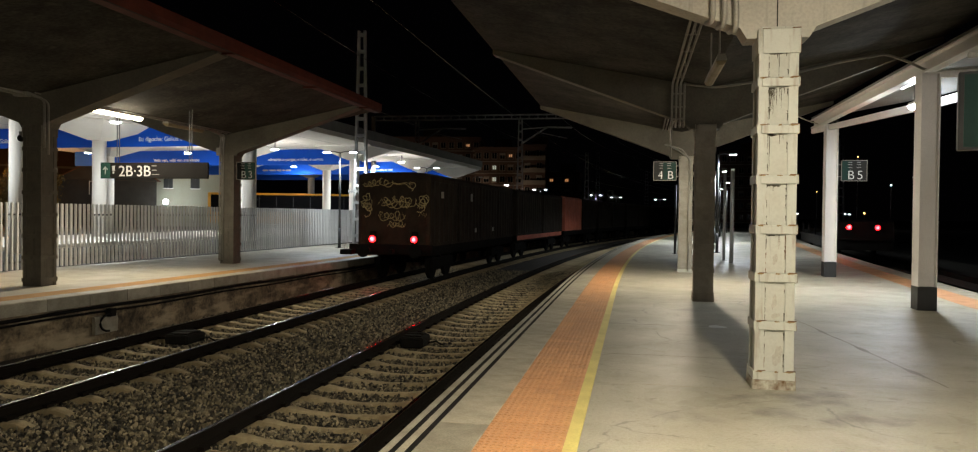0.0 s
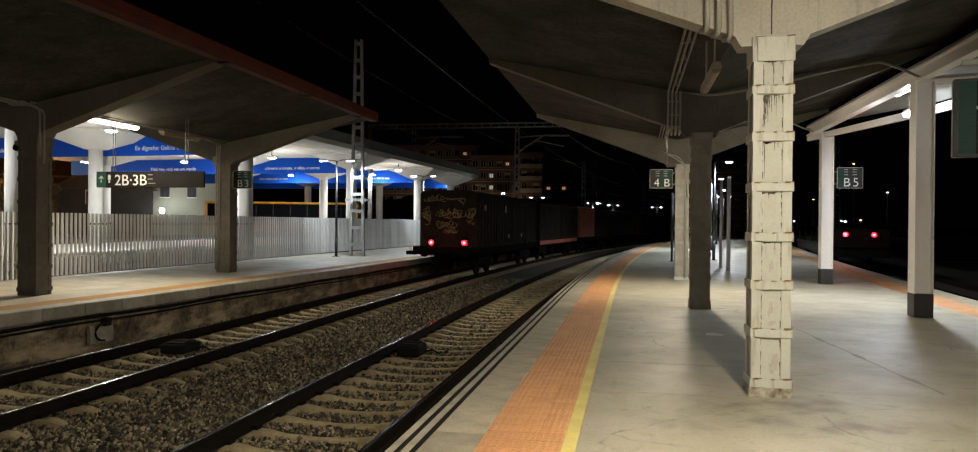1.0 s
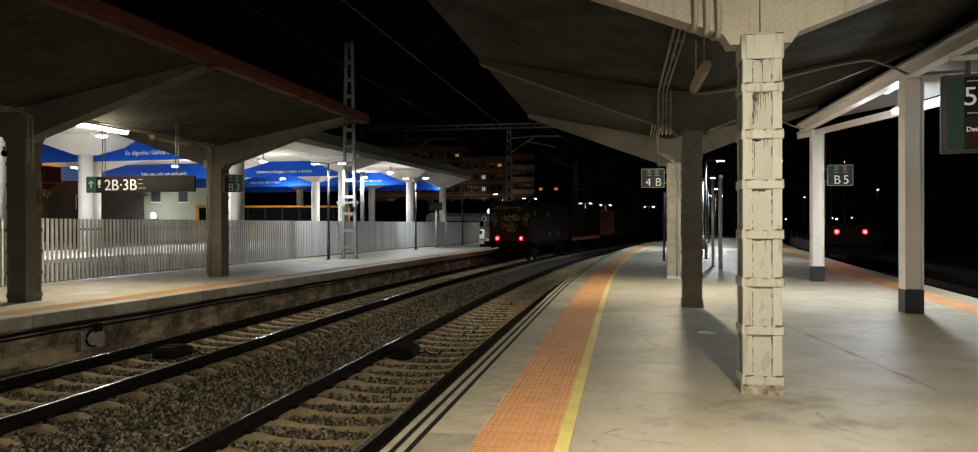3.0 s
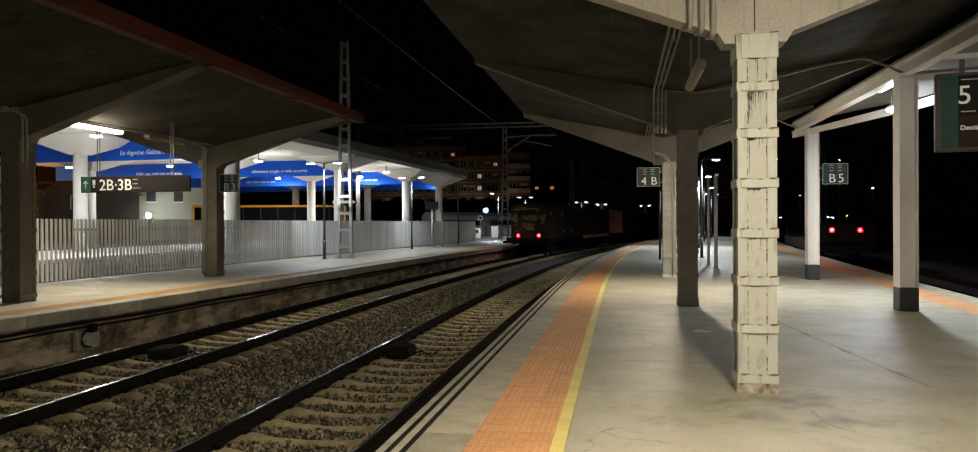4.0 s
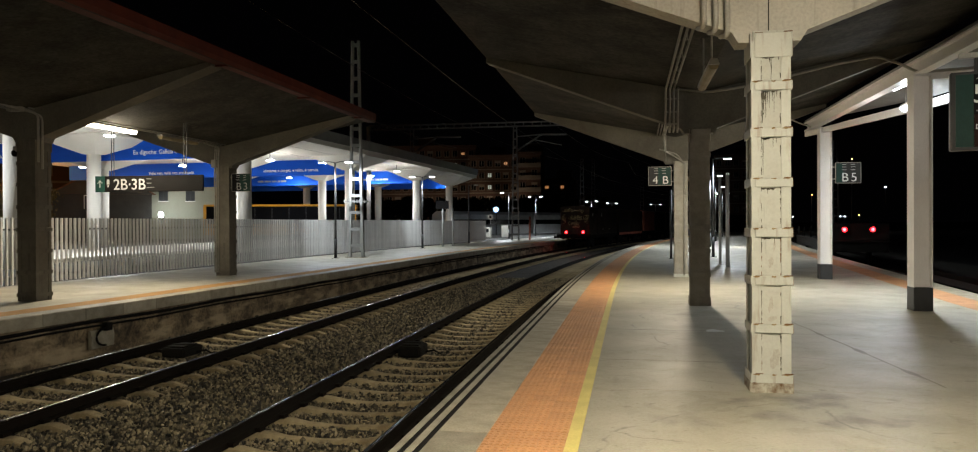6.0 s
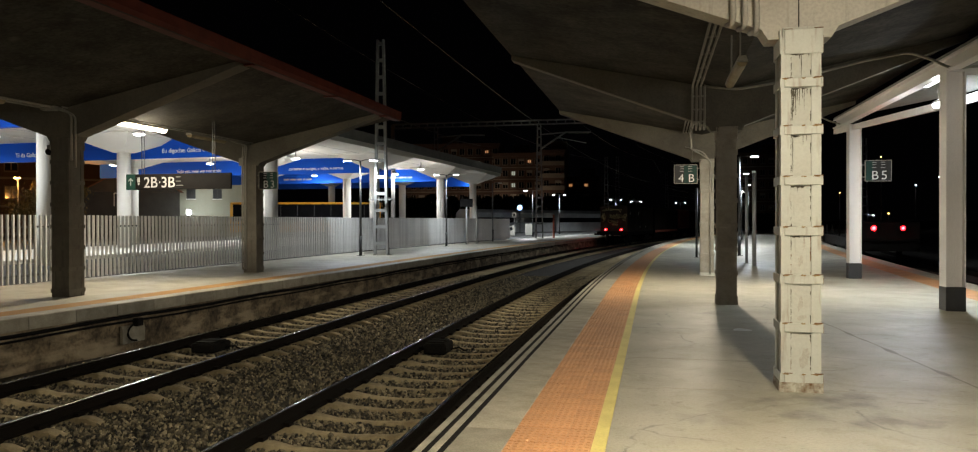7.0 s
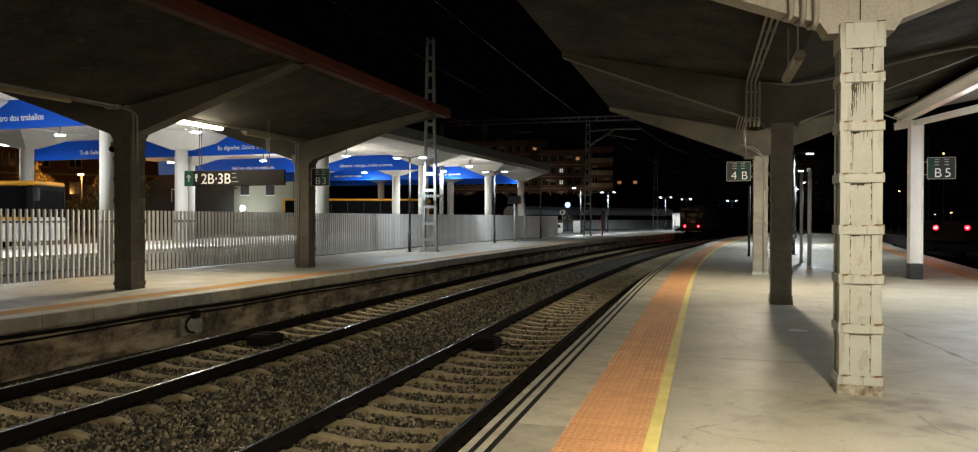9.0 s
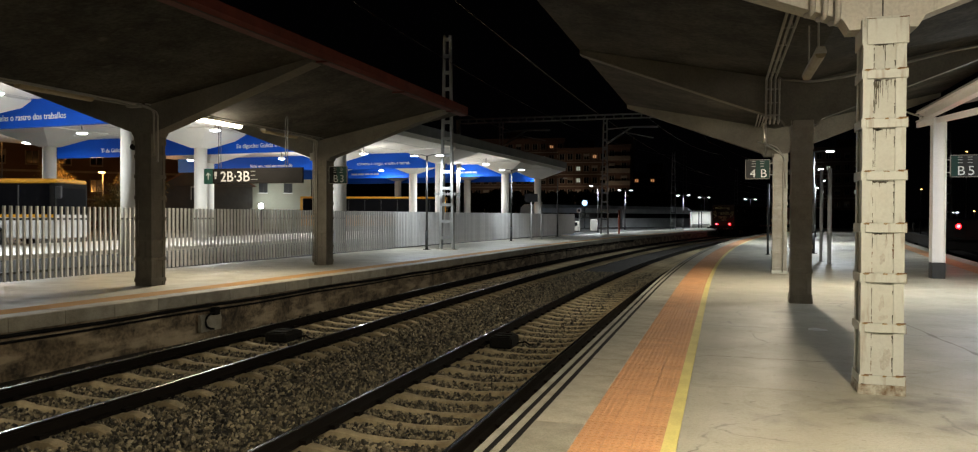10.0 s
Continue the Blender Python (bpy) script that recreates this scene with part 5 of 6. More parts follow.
# ---- buses ----
def bus(m, length, upper, lower, label, posts, h=3.35):
    t = thing("bus", label, "bus", m, "buses")
    k, w = length / 2, 1.25
    part("body", boxes((-k, k, -w, w, 0.35, 1.45), bevel=0.05), lower, t)
    part("roof", boxes((-k, k, -w, w, h - 0.22, h), bevel=0.08), upper, t, "yellow roof")
    part("window_band", boxes((-k + 0.04, k - 0.04, -w + 0.02, w - 0.02, 1.45, h - 0.22)), M_BUSPANE, t, "dark tinted window band")
    for sx in (-1, 1):
        for sy in (-1, 1):
            part("corner_post", boxes((sx * (k - 0.16) - 0.14, sx * (k - 0.16) + 0.14, sy * (w - 0.07) - 0.07, sy * (w - 0.07) + 0.07, 1.45, h - 0.2)), posts, t)
        part("brow", boxes((sx * (k - 0.08) - 0.075, sx * (k - 0.08) + 0.075, -w + 0.14, w - 0.14, h - 0.42, h - 0.2)), posts, t)
    n = int(length / 1.6)
    for i in range(1, n):
        part("window_post", boxes((-k + i * length / n - 0.03, -k + i * length / n + 0.03, -w - 0.004, -w + 0.03, 1.45, h - 0.3)), M_GREYSTEEL, t)
    for px in (-k + 2.4, k - 2.9):
        for sy in (-1, 1):
            wh = part("wheel", tube(bmesh.new(), [(px, sy * w - 0.16, 0.48), (px, sy * w + 0.02, 0.48)], 0.48, 18), M_TYRE, t, "black tyre")
            part("rim", tube(bmesh.new(), [(px, sy * (w + 0.025) - 0.02, 0.48), (px, sy * (w + 0.025) + 0.02, 0.48)], 0.26, 14), M_GALV, wh)
    part("mirror", boxes((k + 0.05, k + 0.3, -w - 0.15, -w + 0.05, 2.2, 2.75), bevel=0.04), M_GREYSTEEL, t)
    part("stripe", boxes((-k, k, -w - 0.012, -w - 0.002, 1.32, 1.46)), M_BUSYEL, t, "yellow stripe")
    return t


bus(pose(-35.5, 27.2, 0.12, 0, 0, 14), 12.4, M_BUSYEL, M_BUSWHITE, "white city bus with a yellow roof at the bus bay", M_DARK, 3.1)
bus(pose(-35.7, 74.5, 0.12, 0, 0, 16), 15.4, M_BUSYEL, M_BUSYEL, "yellow coach with dark windows at the bus bay", M_BUSYEL, 3.45)


# ---- houses and blocks ----
M_DARKPANE = material("dark_pane", (0.012, 0.013, 0.015), 0.5, scale=2, bump=0.0)
def small_house(m, w, d, h, wall_mat, windows, label, lit=False):
    t = thing("house", label, "house", m, "houses")
    part("wall", boxes((-w / 2, w / 2, 0, d, 0, h)), wall_mat, t)
    bm = bmesh.new()
    sweep(bm, [[(-w / 2 - 0.3, -0.4, h), (-w / 2 - 0.3, d + 0.4, h), (-w / 2 - 0.3, d / 2, h + d * 0.32)], [(w / 2 + 0.3, -0.4, h), (w / 2 + 0.3, d + 0.4, h), (w / 2 + 0.3, d / 2, h + d * 0.32)]])
    part("roof", bm, M_ROOF, t)
    for x, z, ww, hh in windows:
        wi = part("window", boxes((x - ww / 2, x + ww / 2, -0.03, 0.0, z - hh / 2, z + hh / 2)), M_DARKPANE, t, "dark window")
        part("frame", boxes((x - ww / 2 - 0.06, x - ww / 2, -0.06, 0, z - hh / 2, z + hh / 2), (x + ww / 2, x + ww / 2 + 0.06, -0.06, 0, z - hh / 2, z + hh / 2), (x - 0.03, x + 0.03, -0.05, -0.03, z - hh / 2, z + hh / 2)), M_GREYSTEEL, wi)
        part("sill", boxes((x - ww / 2 - 0.1, x + ww / 2 + 0.1, -0.1, 0, z - hh / 2 - 0.08, z - hh / 2)), M_PLASTER, wi)
    return t


small_house(pose(-48.6, 74.0, -0.02, 0, 0, 24), 9.6, 8, 7.6, M_HOUSE, ((-0.4, 4.6, 0.8, 1.05), (2.3, 4.6, 0.8, 1.05), (-3.0, 2.0, 0.9, 1.2)), "cream rendered house with small dark windows")
dark_house = small_house(pose(-59.35, 70.4, -0.02, 0, 0, -51), 10, 9, 4.7, M_DARKHOUSE, ((0.5, 3.0, 1.2, 1.4),), "dark unlit house with a pitched tile roof")
part("gable", sweep(bmesh.new(), [[(5.32, -0.1, 4.7), (5.32, 9.1, 4.7), (5.32, 4.5, 7.45)], [(5.36, -0.1, 4.7), (5.36, 9.1, 4.7), (5.36, 4.5, 7.45)]]), M_DARKHOUSE, dark_house, "plain dark gable")
wi = part("window", boxes((5.0, 5.04, 2.8, 3.9, 3.2, 4.5)), M_DARKPANE, dark_house, "dark window")
part("frame", boxes((5.0, 5.07, 2.72, 2.8, 3.2, 4.5), (5.0, 5.07, 3.9, 3.98, 3.2, 4.5), (5.0, 5.07, 2.72, 3.98, 4.5, 4.58)), M_PLASTER, wi)
# flood lamp on the cream house
t = thing("flood_lamp", "bright cool flood lamp in front of the house", "lamp", pose(-47.6, 71.4, 0))
part("post", tube(bmesh.new(), [(0, 0, 0), (0, 0, 2.4)], 0.05, 6), M_GREYSTEEL, t)
part("head", boxes((-0.26, 0.26, -0.2, 0.05, 2.3, 2.82), bevel=0.1), G_LED, t, "glowing lamp head")
spot_lamp("flood_light", -47.0, 71.2, 3.1, 120, COOL, 0.3).rotation_euler = (radians(70), 0, radians(-10))
# Fill lamp without a fixture, added to light the house wall.
area_lamp("house_fill", look((-45.6, 68.0, 3.0), (-48.6, 74.2, 4.5)), 0.6, 0.6, 22, (0.95, 1.0, 0.75))


def block(m, w, d, h, floors, cols, wall_mat, lit, label, bands=False):
    """Block of flats with its windows, sills and parapet."""
    t = thing("apartment_building", label, "building", m, "apartment buildings")
    part("wall", boxes((0, w, 0, d, 0, h)), wall_mat, t)
    part("parapet", boxes((-0.3, w + 0.3, -0.3, d + 0.3, h, h + 0.9)), wall_mat, t)
    part("stair_head", boxes((w * 0.4, w * 0.4 + 4, 3, 7, h + 0.9, h + 3.2)), wall_mat, t)
    fh, cw = h / floors, w / cols
    pane = mesh_of("window", boxes((-0.6, 0.6, -0.08, 0.0, -0.7, 0.7)), M_GLASS)
    warm = mesh_of("window", boxes((-0.42, 0.42, -0.08, 0.0, -0.35, 0.35)), G_WARM)
    pale = mesh_of("window", boxes((-0.45, 0.45, -0.08, 0.0, -0.5, 0.5)), G_PALE)
    sash = mesh_of("window_frame", boxes((-0.72, -0.6, -0.1, 0.0, -0.8, 0.8), (0.6, 0.72, -0.1, 0.0, -0.8, 0.8), (-0.05, 0.05, -0.1, -0.06, -0.7, 0.7), (-0.72, 0.72, -0.14, 0.0, -0.92, -0.8)), M_PALEBLOCK)
    blind = mesh_of("blind", boxes((-0.75, 0.75, -0.12, -0.02, 0.1, 0.75)), M_PALEBLOCK)
    for f in range(floors):
        for c in range(cols):
            p = pose((c + 0.5) * cw, 0, (f + 0.55) * fh)
            kind = lit.get((f, c))
            piece("window", warm if kind == 1 else pale if kind == 2 else pane, t, p)
            piece("window_frame", sash, t, p)
            if (f * 7 + c * 3) % 4 == 0 and not kind:
                piece("blind", blind, t, p)
        part("ledge", boxes((-0.1, w + 0.1, -0.5 if bands else -0.15, 0, f * fh + 0.05, f * fh + (1.15 if bands else 0.3))), M_PALEBLOCK, t)
    return t


block(pose(-67, 197, 0, 0, 0, 6), 26.5, 14, 21.4, 7, 12, M_BRICKBLOCK, {(6, 3): 1, (6, 4): 1, (6, 10): 1, (5, 9): 2}, "dark brick block of flats with a few lit windows")
block(pose(-41, 194, 0, 0, 0, 4), 12.5, 14, 18.2, 6, 6, M_BRICKBLOCK, {(4, 0): 2, (4, 2): 2, (3, 2): 2, (5, 4): 1}, "dark brick block of flats with pale lit windows")
block(pose(-28.4, 192, 0, 0, 0, 2), 6.0, 14, 18.6, 6, 2, M_BRICKBLOCK, {}, "dark block of flats with pale balcony bands", True)
block(pose(-22.6, 200, 0, 0, 0, 0), 8, 12, 12.2, 4, 4, M_BRICKBLOCK, {(3, 0): 1, (3, 2): 1}, "low brown block of flats with lit windows")
block(pose(-85.5, 61.5, -0.02, 0, 0, 45), 30, 10, 13, 4, 9, M_BRICKBLOCK, {}, "dark brown block of flats behind the bus station")
block(pose(24, 230, 0, 0, 0, -8), 14, 12, 20, 6, 6, M_BRICKBLOCK, {(4, 1): 2, (2, 4): 2}, "dark distant block of flats")


# ---- trees ----
def tree(x, y, h, crown, seed):
    t = thing("tree", "leafy tree lit orange by a street lamp", "tree", pose(x, y, 0), "trees")
    r = random.Random(seed)
    part("trunk", tube(bmesh.new(), [(0, 0, 0), (0.1, 0, h * 0.3), (0.0, 0.1, h * 0.6), (0.1, 0, h * 0.85)], [0.22, 0.18, 0.12, 0.04], 8), M_BARK, t)
    for k in range(6):
        a = k * 1.05
        part("limb", tube(bmesh.new(), [(0.05, 0, h * (0.35 + 0.07 * k)), (math.cos(a) * crown * 0.7, math.sin(a) * crown * 0.7, h * (0.55 + 0.07 * k))], [0.08, 0.02], 5), M_BARK, t)
    vs, fs = [], []
    cl = [(r.gauss(0, crown * 0.45), r.gauss(0, crown * 0.45), h * (0.62 + r.gauss(0, 0.16))) for _ in range(26)]
    for i in range(4200):
        c = cl[i % 26]
        p = Vector((c[0] + r.gauss(0, 0.35), c[1] + r.gauss(0, 0.35), c[2] + r.gauss(0, 0.3)))
        e = Euler((r.uniform(0, 6), r.uniform(0, 6), r.uniform(0, 6))).to_matrix()
        b = len(vs)
        for q in ((-0.12, 0, 0), (0, -0.065, 0.025), (0.14, 0, 0), (0, 0.065, 0.025)):
            vs.append(tuple(p + e @ Vector(q)))
        fs.append((b, b + 1, b + 2, b + 3))
    me = bpy.data.meshes.new("crown")
    me.from_pydata(vs, [], fs)
    me.materials.append(M_LEAF)
    o = new("crown", me)
    o.parent = t
    tagged(o, kind="stuff")


tree(-54.5, 51.7, 6.6, 1.7, 3)
tree(-50.5, 56.5, 5.2, 2.0, 8)
tree(-47.0, 50.5, 4.6, 1.6, 12)


def dark_hedge():
    """A dark belt of bushes in front of the flats, in one mesh."""
    # Also stands in for the unlit dark band below the flats.
    r = random.Random(21)
    vs, fs = [], []
    for i in range(5200):
        x = r.uniform(-75, -4)
        top = 7.2 + 1.4 * noise.noise((x * 0.16, 0, 0)) + 0.8 * noise.noise((x * 0.6, 3, 0))
        p = Vector((x, 184 + r.uniform(-1.5, 1.5), -1.2 + (top + 1.2) * math.sqrt(r.random())))
        e = Euler((r.uniform(0, 6), r.uniform(0, 6), r.uniform(0, 6))).to_matrix()
        k = len(vs)
        for q in ((-0.8, 0, 0), (0, -0.45, 0.15), (0.9, 0, 0), (0, 0.45, 0.15)):
            vs.append(tuple(p + e @ Vector(q)))
        fs.append((k, k + 1, k + 2, k + 3))
    me = bpy.data.meshes.new("hedge")
    me.from_pydata(vs, [], fs)
    me.materials.append(material("dark_leaves", (0.03, 0.032, 0.014), 0.8, spec=0.1, scale=3, bump=0.0))
    tagged(new("hedge", me), "dark belt of bushes in front of the flats", "hedge", kind="stuff")


dark_hedge()


def street_lamp(x, y, z, mat, power=0, colour=(1.0, 0.45, 0.1), size=0.3):
    t = thing("street_lamp", "distant street lamp glowing in the dark", "street lamp", pose(x, y, -1.25 if y > 120 else 0), "street lamps")
    z0 = z + 1.25 if y > 120 else z
    part("pole", tube(bmesh.new(), [(0, 0.1, 0), (0, 0.1, z0)], 0.06, 6), M_GREYSTEEL, t)
    part("head", boxes((-size, size, -0.25, 0.25, z0, z0 + size * 0.7), bevel=0.06), mat, t, "glowing lamp head")
    if power:
        globe_lamp("street_light", x, y - 0.6, z - 0.3, power, colour, 0.2)


street_lamp(-50.6, 52.5, 5.1, G_ORANGE, 800, size=0.16)
street_lamp(-56.5, 48.0, 8.5, G_ORANGE, 350)
# These two are unseen behind the hedge, added to light the flats.
street_lamp(-52, 187, 6.0, G_ORANGE, 480, (1.0, 0.8, 0.62))
street_lamp(-33, 187, 6.0, G_ORANGE, 350, (1.0, 0.8, 0.62))
for x, z, warm in ((42.6, 18.9, 1), (43.5, 3.7, 1), (44.8, 2.8, 0), (53.2, 2.8, 0), (55.3, 2.9, 0), (56.6, 2.8, 0), (60.0, 18.7, 1), (60.6, 3.2, 1), (66.9, 10.6, 0), (20.4, 12.6, 0), (20.9, 10.5, 0), (50, 9, 1), (74, 13, 0)):
    street_lamp(x, 220 + (x * 7) % 9, z, G_ORANGE if warm else G_LED, size=0.17)


# ---- waiting coaches, shelter and platform furniture far off ----
def coach(m, length, label):
    t = thing("railway_coach", label, "railway coach", m, "waiting coaches")
    part("body", prism(bmesh.new(), [(-1.4, -0.2), (1.4, -0.2), (1.45, 1.6), (1.35, 2.7), (0.7, 3.15), (-0.7, 3.15), (-1.35, 2.7), (-1.45, 1.6)], 0, length), M_TRAIN, t)
    part("window_band", boxes((1.44, 1.46, 0.6, length - 0.6, 1.35, 2.05)), M_GLASS, t, "dark window band")
    part("red_end", boxes((1.43, 1.465, length - 0.55, length - 0.1, 0.2, 2.5)), M_REDCONT, t, "red end stripe")
    for k in range(int(length / 2.2)):
        part("window", boxes((1.455, 1.47, 1.0 + k * 2.2, 2.5 + k * 2.2, 1.42, 1.98)), M_GLASS, t)
    part("skirt", boxes((-1.3, 1.3, 0.3, length - 0.3, -0.95, -0.2)), M_GREYSTEEL, t)
    for y in (2.5, length - 2.5):
        part("bogie", boxes((-1.2, 1.2, y - 1.3, y + 1.3, -1.24, -0.8)), M_WAGONFRAME, t)


coach(pose(-24.5, 97.0, -0.01, 0, 0, -28), 18.5, "pale grey passenger coach waiting in the dark")
coach(pose(-15.6, 113.7, -0.01, 0, 0, -28), 19.5, "pale grey passenger coach with a red end")
t = thing("shelter", "small white lit shelter on the platform", "shelter", pose(-4.6, 112.0, 0, 0, 0, -6))
part("back_wall", boxes((0, 2.8, 1.4, 1.5, 0, 2.3)), M_PLASTER, t)
part("side_wall", boxes((0, 0.1, 0, 1.4, 0, 2.3)), M_PLASTER, t)
part("side_wall", boxes((2.7, 2.8, 0, 1.4, 0, 2.3)), M_PLASTER, t)
part("roof", boxes((-0.2, 3.0, -0.2, 1.7, 2.3, 2.42)), M_GREYSTEEL, t)
part("post", boxes((1.1, 1.25, 0.0, 0.1, 0, 2.3)), M_GREYSTEEL, t)
part("post", boxes((1.45, 1.6, 0.0, 0.1, 0, 2.3)), M_GREYSTEEL, t)
part("bench", boxes((0.2, 2.6, 0.9, 1.35, 0.4, 0.5)), M_GREYSTEEL, t)
part("lamp", boxes((0.4, 2.4, 0.9, 1.1, 2.22, 2.29)), G_PALE, t, "glowing shelter lamp")
area_lamp("shelter_light", pose(-3.2, 112.7, 2.18, 0, 0, -6), 2.0, 0.3, 8, COOL)
t = thing("station_clock", "round lit blue-white station clock on a post", "clock", pose(-17.6, 100, 0))
part("post", tube(bmesh.new(), [(0, 0.15, 0), (0, 0.15, 3.3)], 0.06, 8), M_GREYSTEEL, t)
part("face", tube(bmesh.new(), [(0, -0.06, 3.34), (0, 0.06, 3.34)], 0.36, 20), G_BLUE, t, "glowing clock face")
t = thing("round_sign", "round white sign on a grey post", "sign", pose(-15.6, 85, 0))
part("post", tube(bmesh.new(), [(0, 0.1, 0), (0, 0.1, 2.3)], 0.05, 8), M_GALV, t)
part("disc", tube(bmesh.new(), [(0, -0.02, 2.24), (0, 0.03, 2.24)], 0.30, 20), M_WHITE, t, "white disc")
part("symbol", boxes((-0.12, 0.12, -0.03, -0.02, 2.1, 2.38)), M_SIGN, t)
t = thing("ticket_machine", "white ticket machine beside the fence end", "machine", pose(-14.9, 78.5, 0))
part("cabinet", boxes((-0.5, 0.5, 0, 0.6, 0.05, 1.1), bevel=0.03), M_PIPE, t)
part("screen", boxes((-0.3, 0.3, -0.01, 0.0, 0.6, 0.95)), M_GLASS, t)
part("plinth", boxes((-0.45, 0.45, 0.05, 0.55, 0, 0.05)), M_GREYSTEEL, t)
t = thing("cabinet", "pale grey technical cabinet on the platform", "cabinet", pose(-13.2, 80.5, 0))
part("body", boxes((-0.4, 0.4, 0, 0.5, 0.05, 1.3), bevel=0.02), M_PIPE, t)
part("door", boxes((-0.36, 0.36, -0.02, 0.0, 0.12, 1.24)), M_PIPE, t)
part("plinth", boxes((-0.4, 0.4, 0.02, 0.5, 0, 0.05)), M_GREYSTEEL, t)
t = thing("red_post", "short red marker post on the platform", "post", pose(-9.2, 70.2, 0))
part("shaft", tube(bmesh.new(), [(0, 0, 0), (0, 0, 1.5)], 0.09, 8), M_REDCONT, t)
part("cap", tube(bmesh.new(), [(0, 0, 1.5), (0, 0, 1.56)], 0.11, 8), M_REDCONT, t)


# ---- train standing beyond the far platform edge ----
def tail_lamp(parent, x, y, z):
    h = part("tail_lamp", tube(bmesh.new(), [(x, y, z), (x, y - 0.10, z)], 0.125, 16), M_GREYSTEEL, parent, "red tail lamp")
    part("lens", tube(bmesh.new(), [(x, y - 0.102, z), (x, y - 0.13, z)], [0.105, 0.085], 16), G_RED, h, "glowing red lens")
    part("bulb", tube(bmesh.new(), [(x, y - 0.131, z), (x, y - 0.14, z)], 0.05, 12), G_REDCORE, h, "bright core")
    part("lamp_bracket", boxes((x - 0.09, x - 0.075, y - 0.05, y, z - 0.2, z + 0.25), (x + 0.075, x + 0.09, y - 0.05, y, z - 0.2, z + 0.25), (x - 0.09, x + 0.09, y - 0.05, y, z + 0.21, z + 0.25)), M_WAGONFRAME, h)


t = thing("standing_wagon", "dark flat wagon with two red tail lamps", "wagon", pose(10.38, 38.1, -0.6, 0, 0, -7))
part("deck", boxes((-1.35, 1.35, 0, 18, 1.2, 1.3), bevel=0.02), M_WAGONFRAME, t)
part("end_board", boxes((-1.3, 1.3, 0.0, 0.1, 1.3, 2.1), bevel=0.015), M_WAGONFRAME, t)
for sx, y in [(sx, y) for sx in (-1.3, 1.3) for y in (0.4, 4.0, 8.0, 12.0, 16.0)]:
    part("stanchion", boxes((sx - 0.04, sx + 0.04, y, y + 0.08, 1.3, 1.9)), M_WAGONFRAME, t)
part("underframe", boxes((-1.3, 1.3, 0.1, 17.9, 0.75, 1.2)), M_WAGONFRAME, t)
for sx in (-1, 1):
    part("buffer", tube(bmesh.new(), [(sx * 0.9, 0.1, 1.0), (sx * 0.9, -0.5, 1.0)], [0.09, 0.2], 12), M_WAGONFRAME, t)
    for y in (2.5, 15.5):
        part("wheel", tube(bmesh.new(), [(sx * 0.84 - 0.06, y, 0.46), (sx * 0.84 + 0.06, y, 0.46)], 0.46, 18), M_WAGONFRAME, t)
tail_lamp(t, -0.6, 0.0, 1.82)
tail_lamp(t, 0.6, 0.0, 1.82)
for off in (2.5 + 0.0, 2.5 + 1.74):
    strip("side_rail", M_RAIL, r_out(off + 1.0), r_out(off + 1.07), -0.82, -0.61, S0, 130, label="dusty rail of the track beyond the platform", category="rail")


# ---- departing freight train ----
def bogie(parent, y):
    b = part("bogie", boxes((-1.05, -0.93, y - 1.25, y + 1.25, 0.38, 0.72), (0.93, 1.05, y - 1.25, y + 1.25, 0.38, 0.72), (-1.0, 1.0, y - 0.2, y + 0.2, 0.5, 0.75)), M_WAGONFRAME, parent)
    for dy in (-0.9, 0.9):
        for sx in (-1, 1):
            part("wheel", tube(bmesh.new(), [(sx * 0.86 - 0.065, y + dy, 0.46), (sx * 0.86 + 0.065, y + dy, 0.46)], 0.46, 20), M_WAGONFRAME, b, "steel wheel")


def container(parent, y0, y1, mat, label, z0=1.14, z1=3.40, w=1.24):
    """Corrugated steel box with a plain end, rails and corner posts."""
    bm = bmesh.new()
    n = int((y1 - y0) / 0.28)
    for sx in (-1, 1):
        prof = []
        for i in range(n + 1):
            y = y0 + 0.12 + (y1 - y0 - 0.24) * i / n
            prof.append((sx * (w - (0.0 if i % 2 else 0.035)), y))
        lo = [bm.verts.new((x, y, z0 + 0.1)) for x, y in prof]
        hi = [bm.verts.new((x, y, z1 - 0.1)) for x, y in prof]
        for i in range(n):
            bm.faces.new((lo[i], lo[i + 1], hi[i + 1], hi[i]))
    box(bm, -w + 0.05, w - 0.05, y0 + 0.02, y1 - 0.02, z0 + 0.02, z1 - 0.02)
    c = part("container", bm, mat, parent, label)
    for z in (z0, z1 - 0.12):
        part("rail_frame", boxes((-w - 0.01, -w + 0.09, y0, y1, z, z + 0.12), (w - 0.09, w + 0.01, y0, y1, z, z + 0.12), (-w, w, y0 - 0.004, y0 + 0.08, z, z + 0.12)), mat, c)
    for sx in (-1, 1):
        for y in (y0, y1 - 0.14):
            part("corner_post", boxes((sx * (w - 0.07) - 0.08, sx * (w - 0.07) + 0.08, y - 0.006, y + 0.14, z0 - 0.004, z1 + 0.004), bevel=0.02), mat, c)
    return c


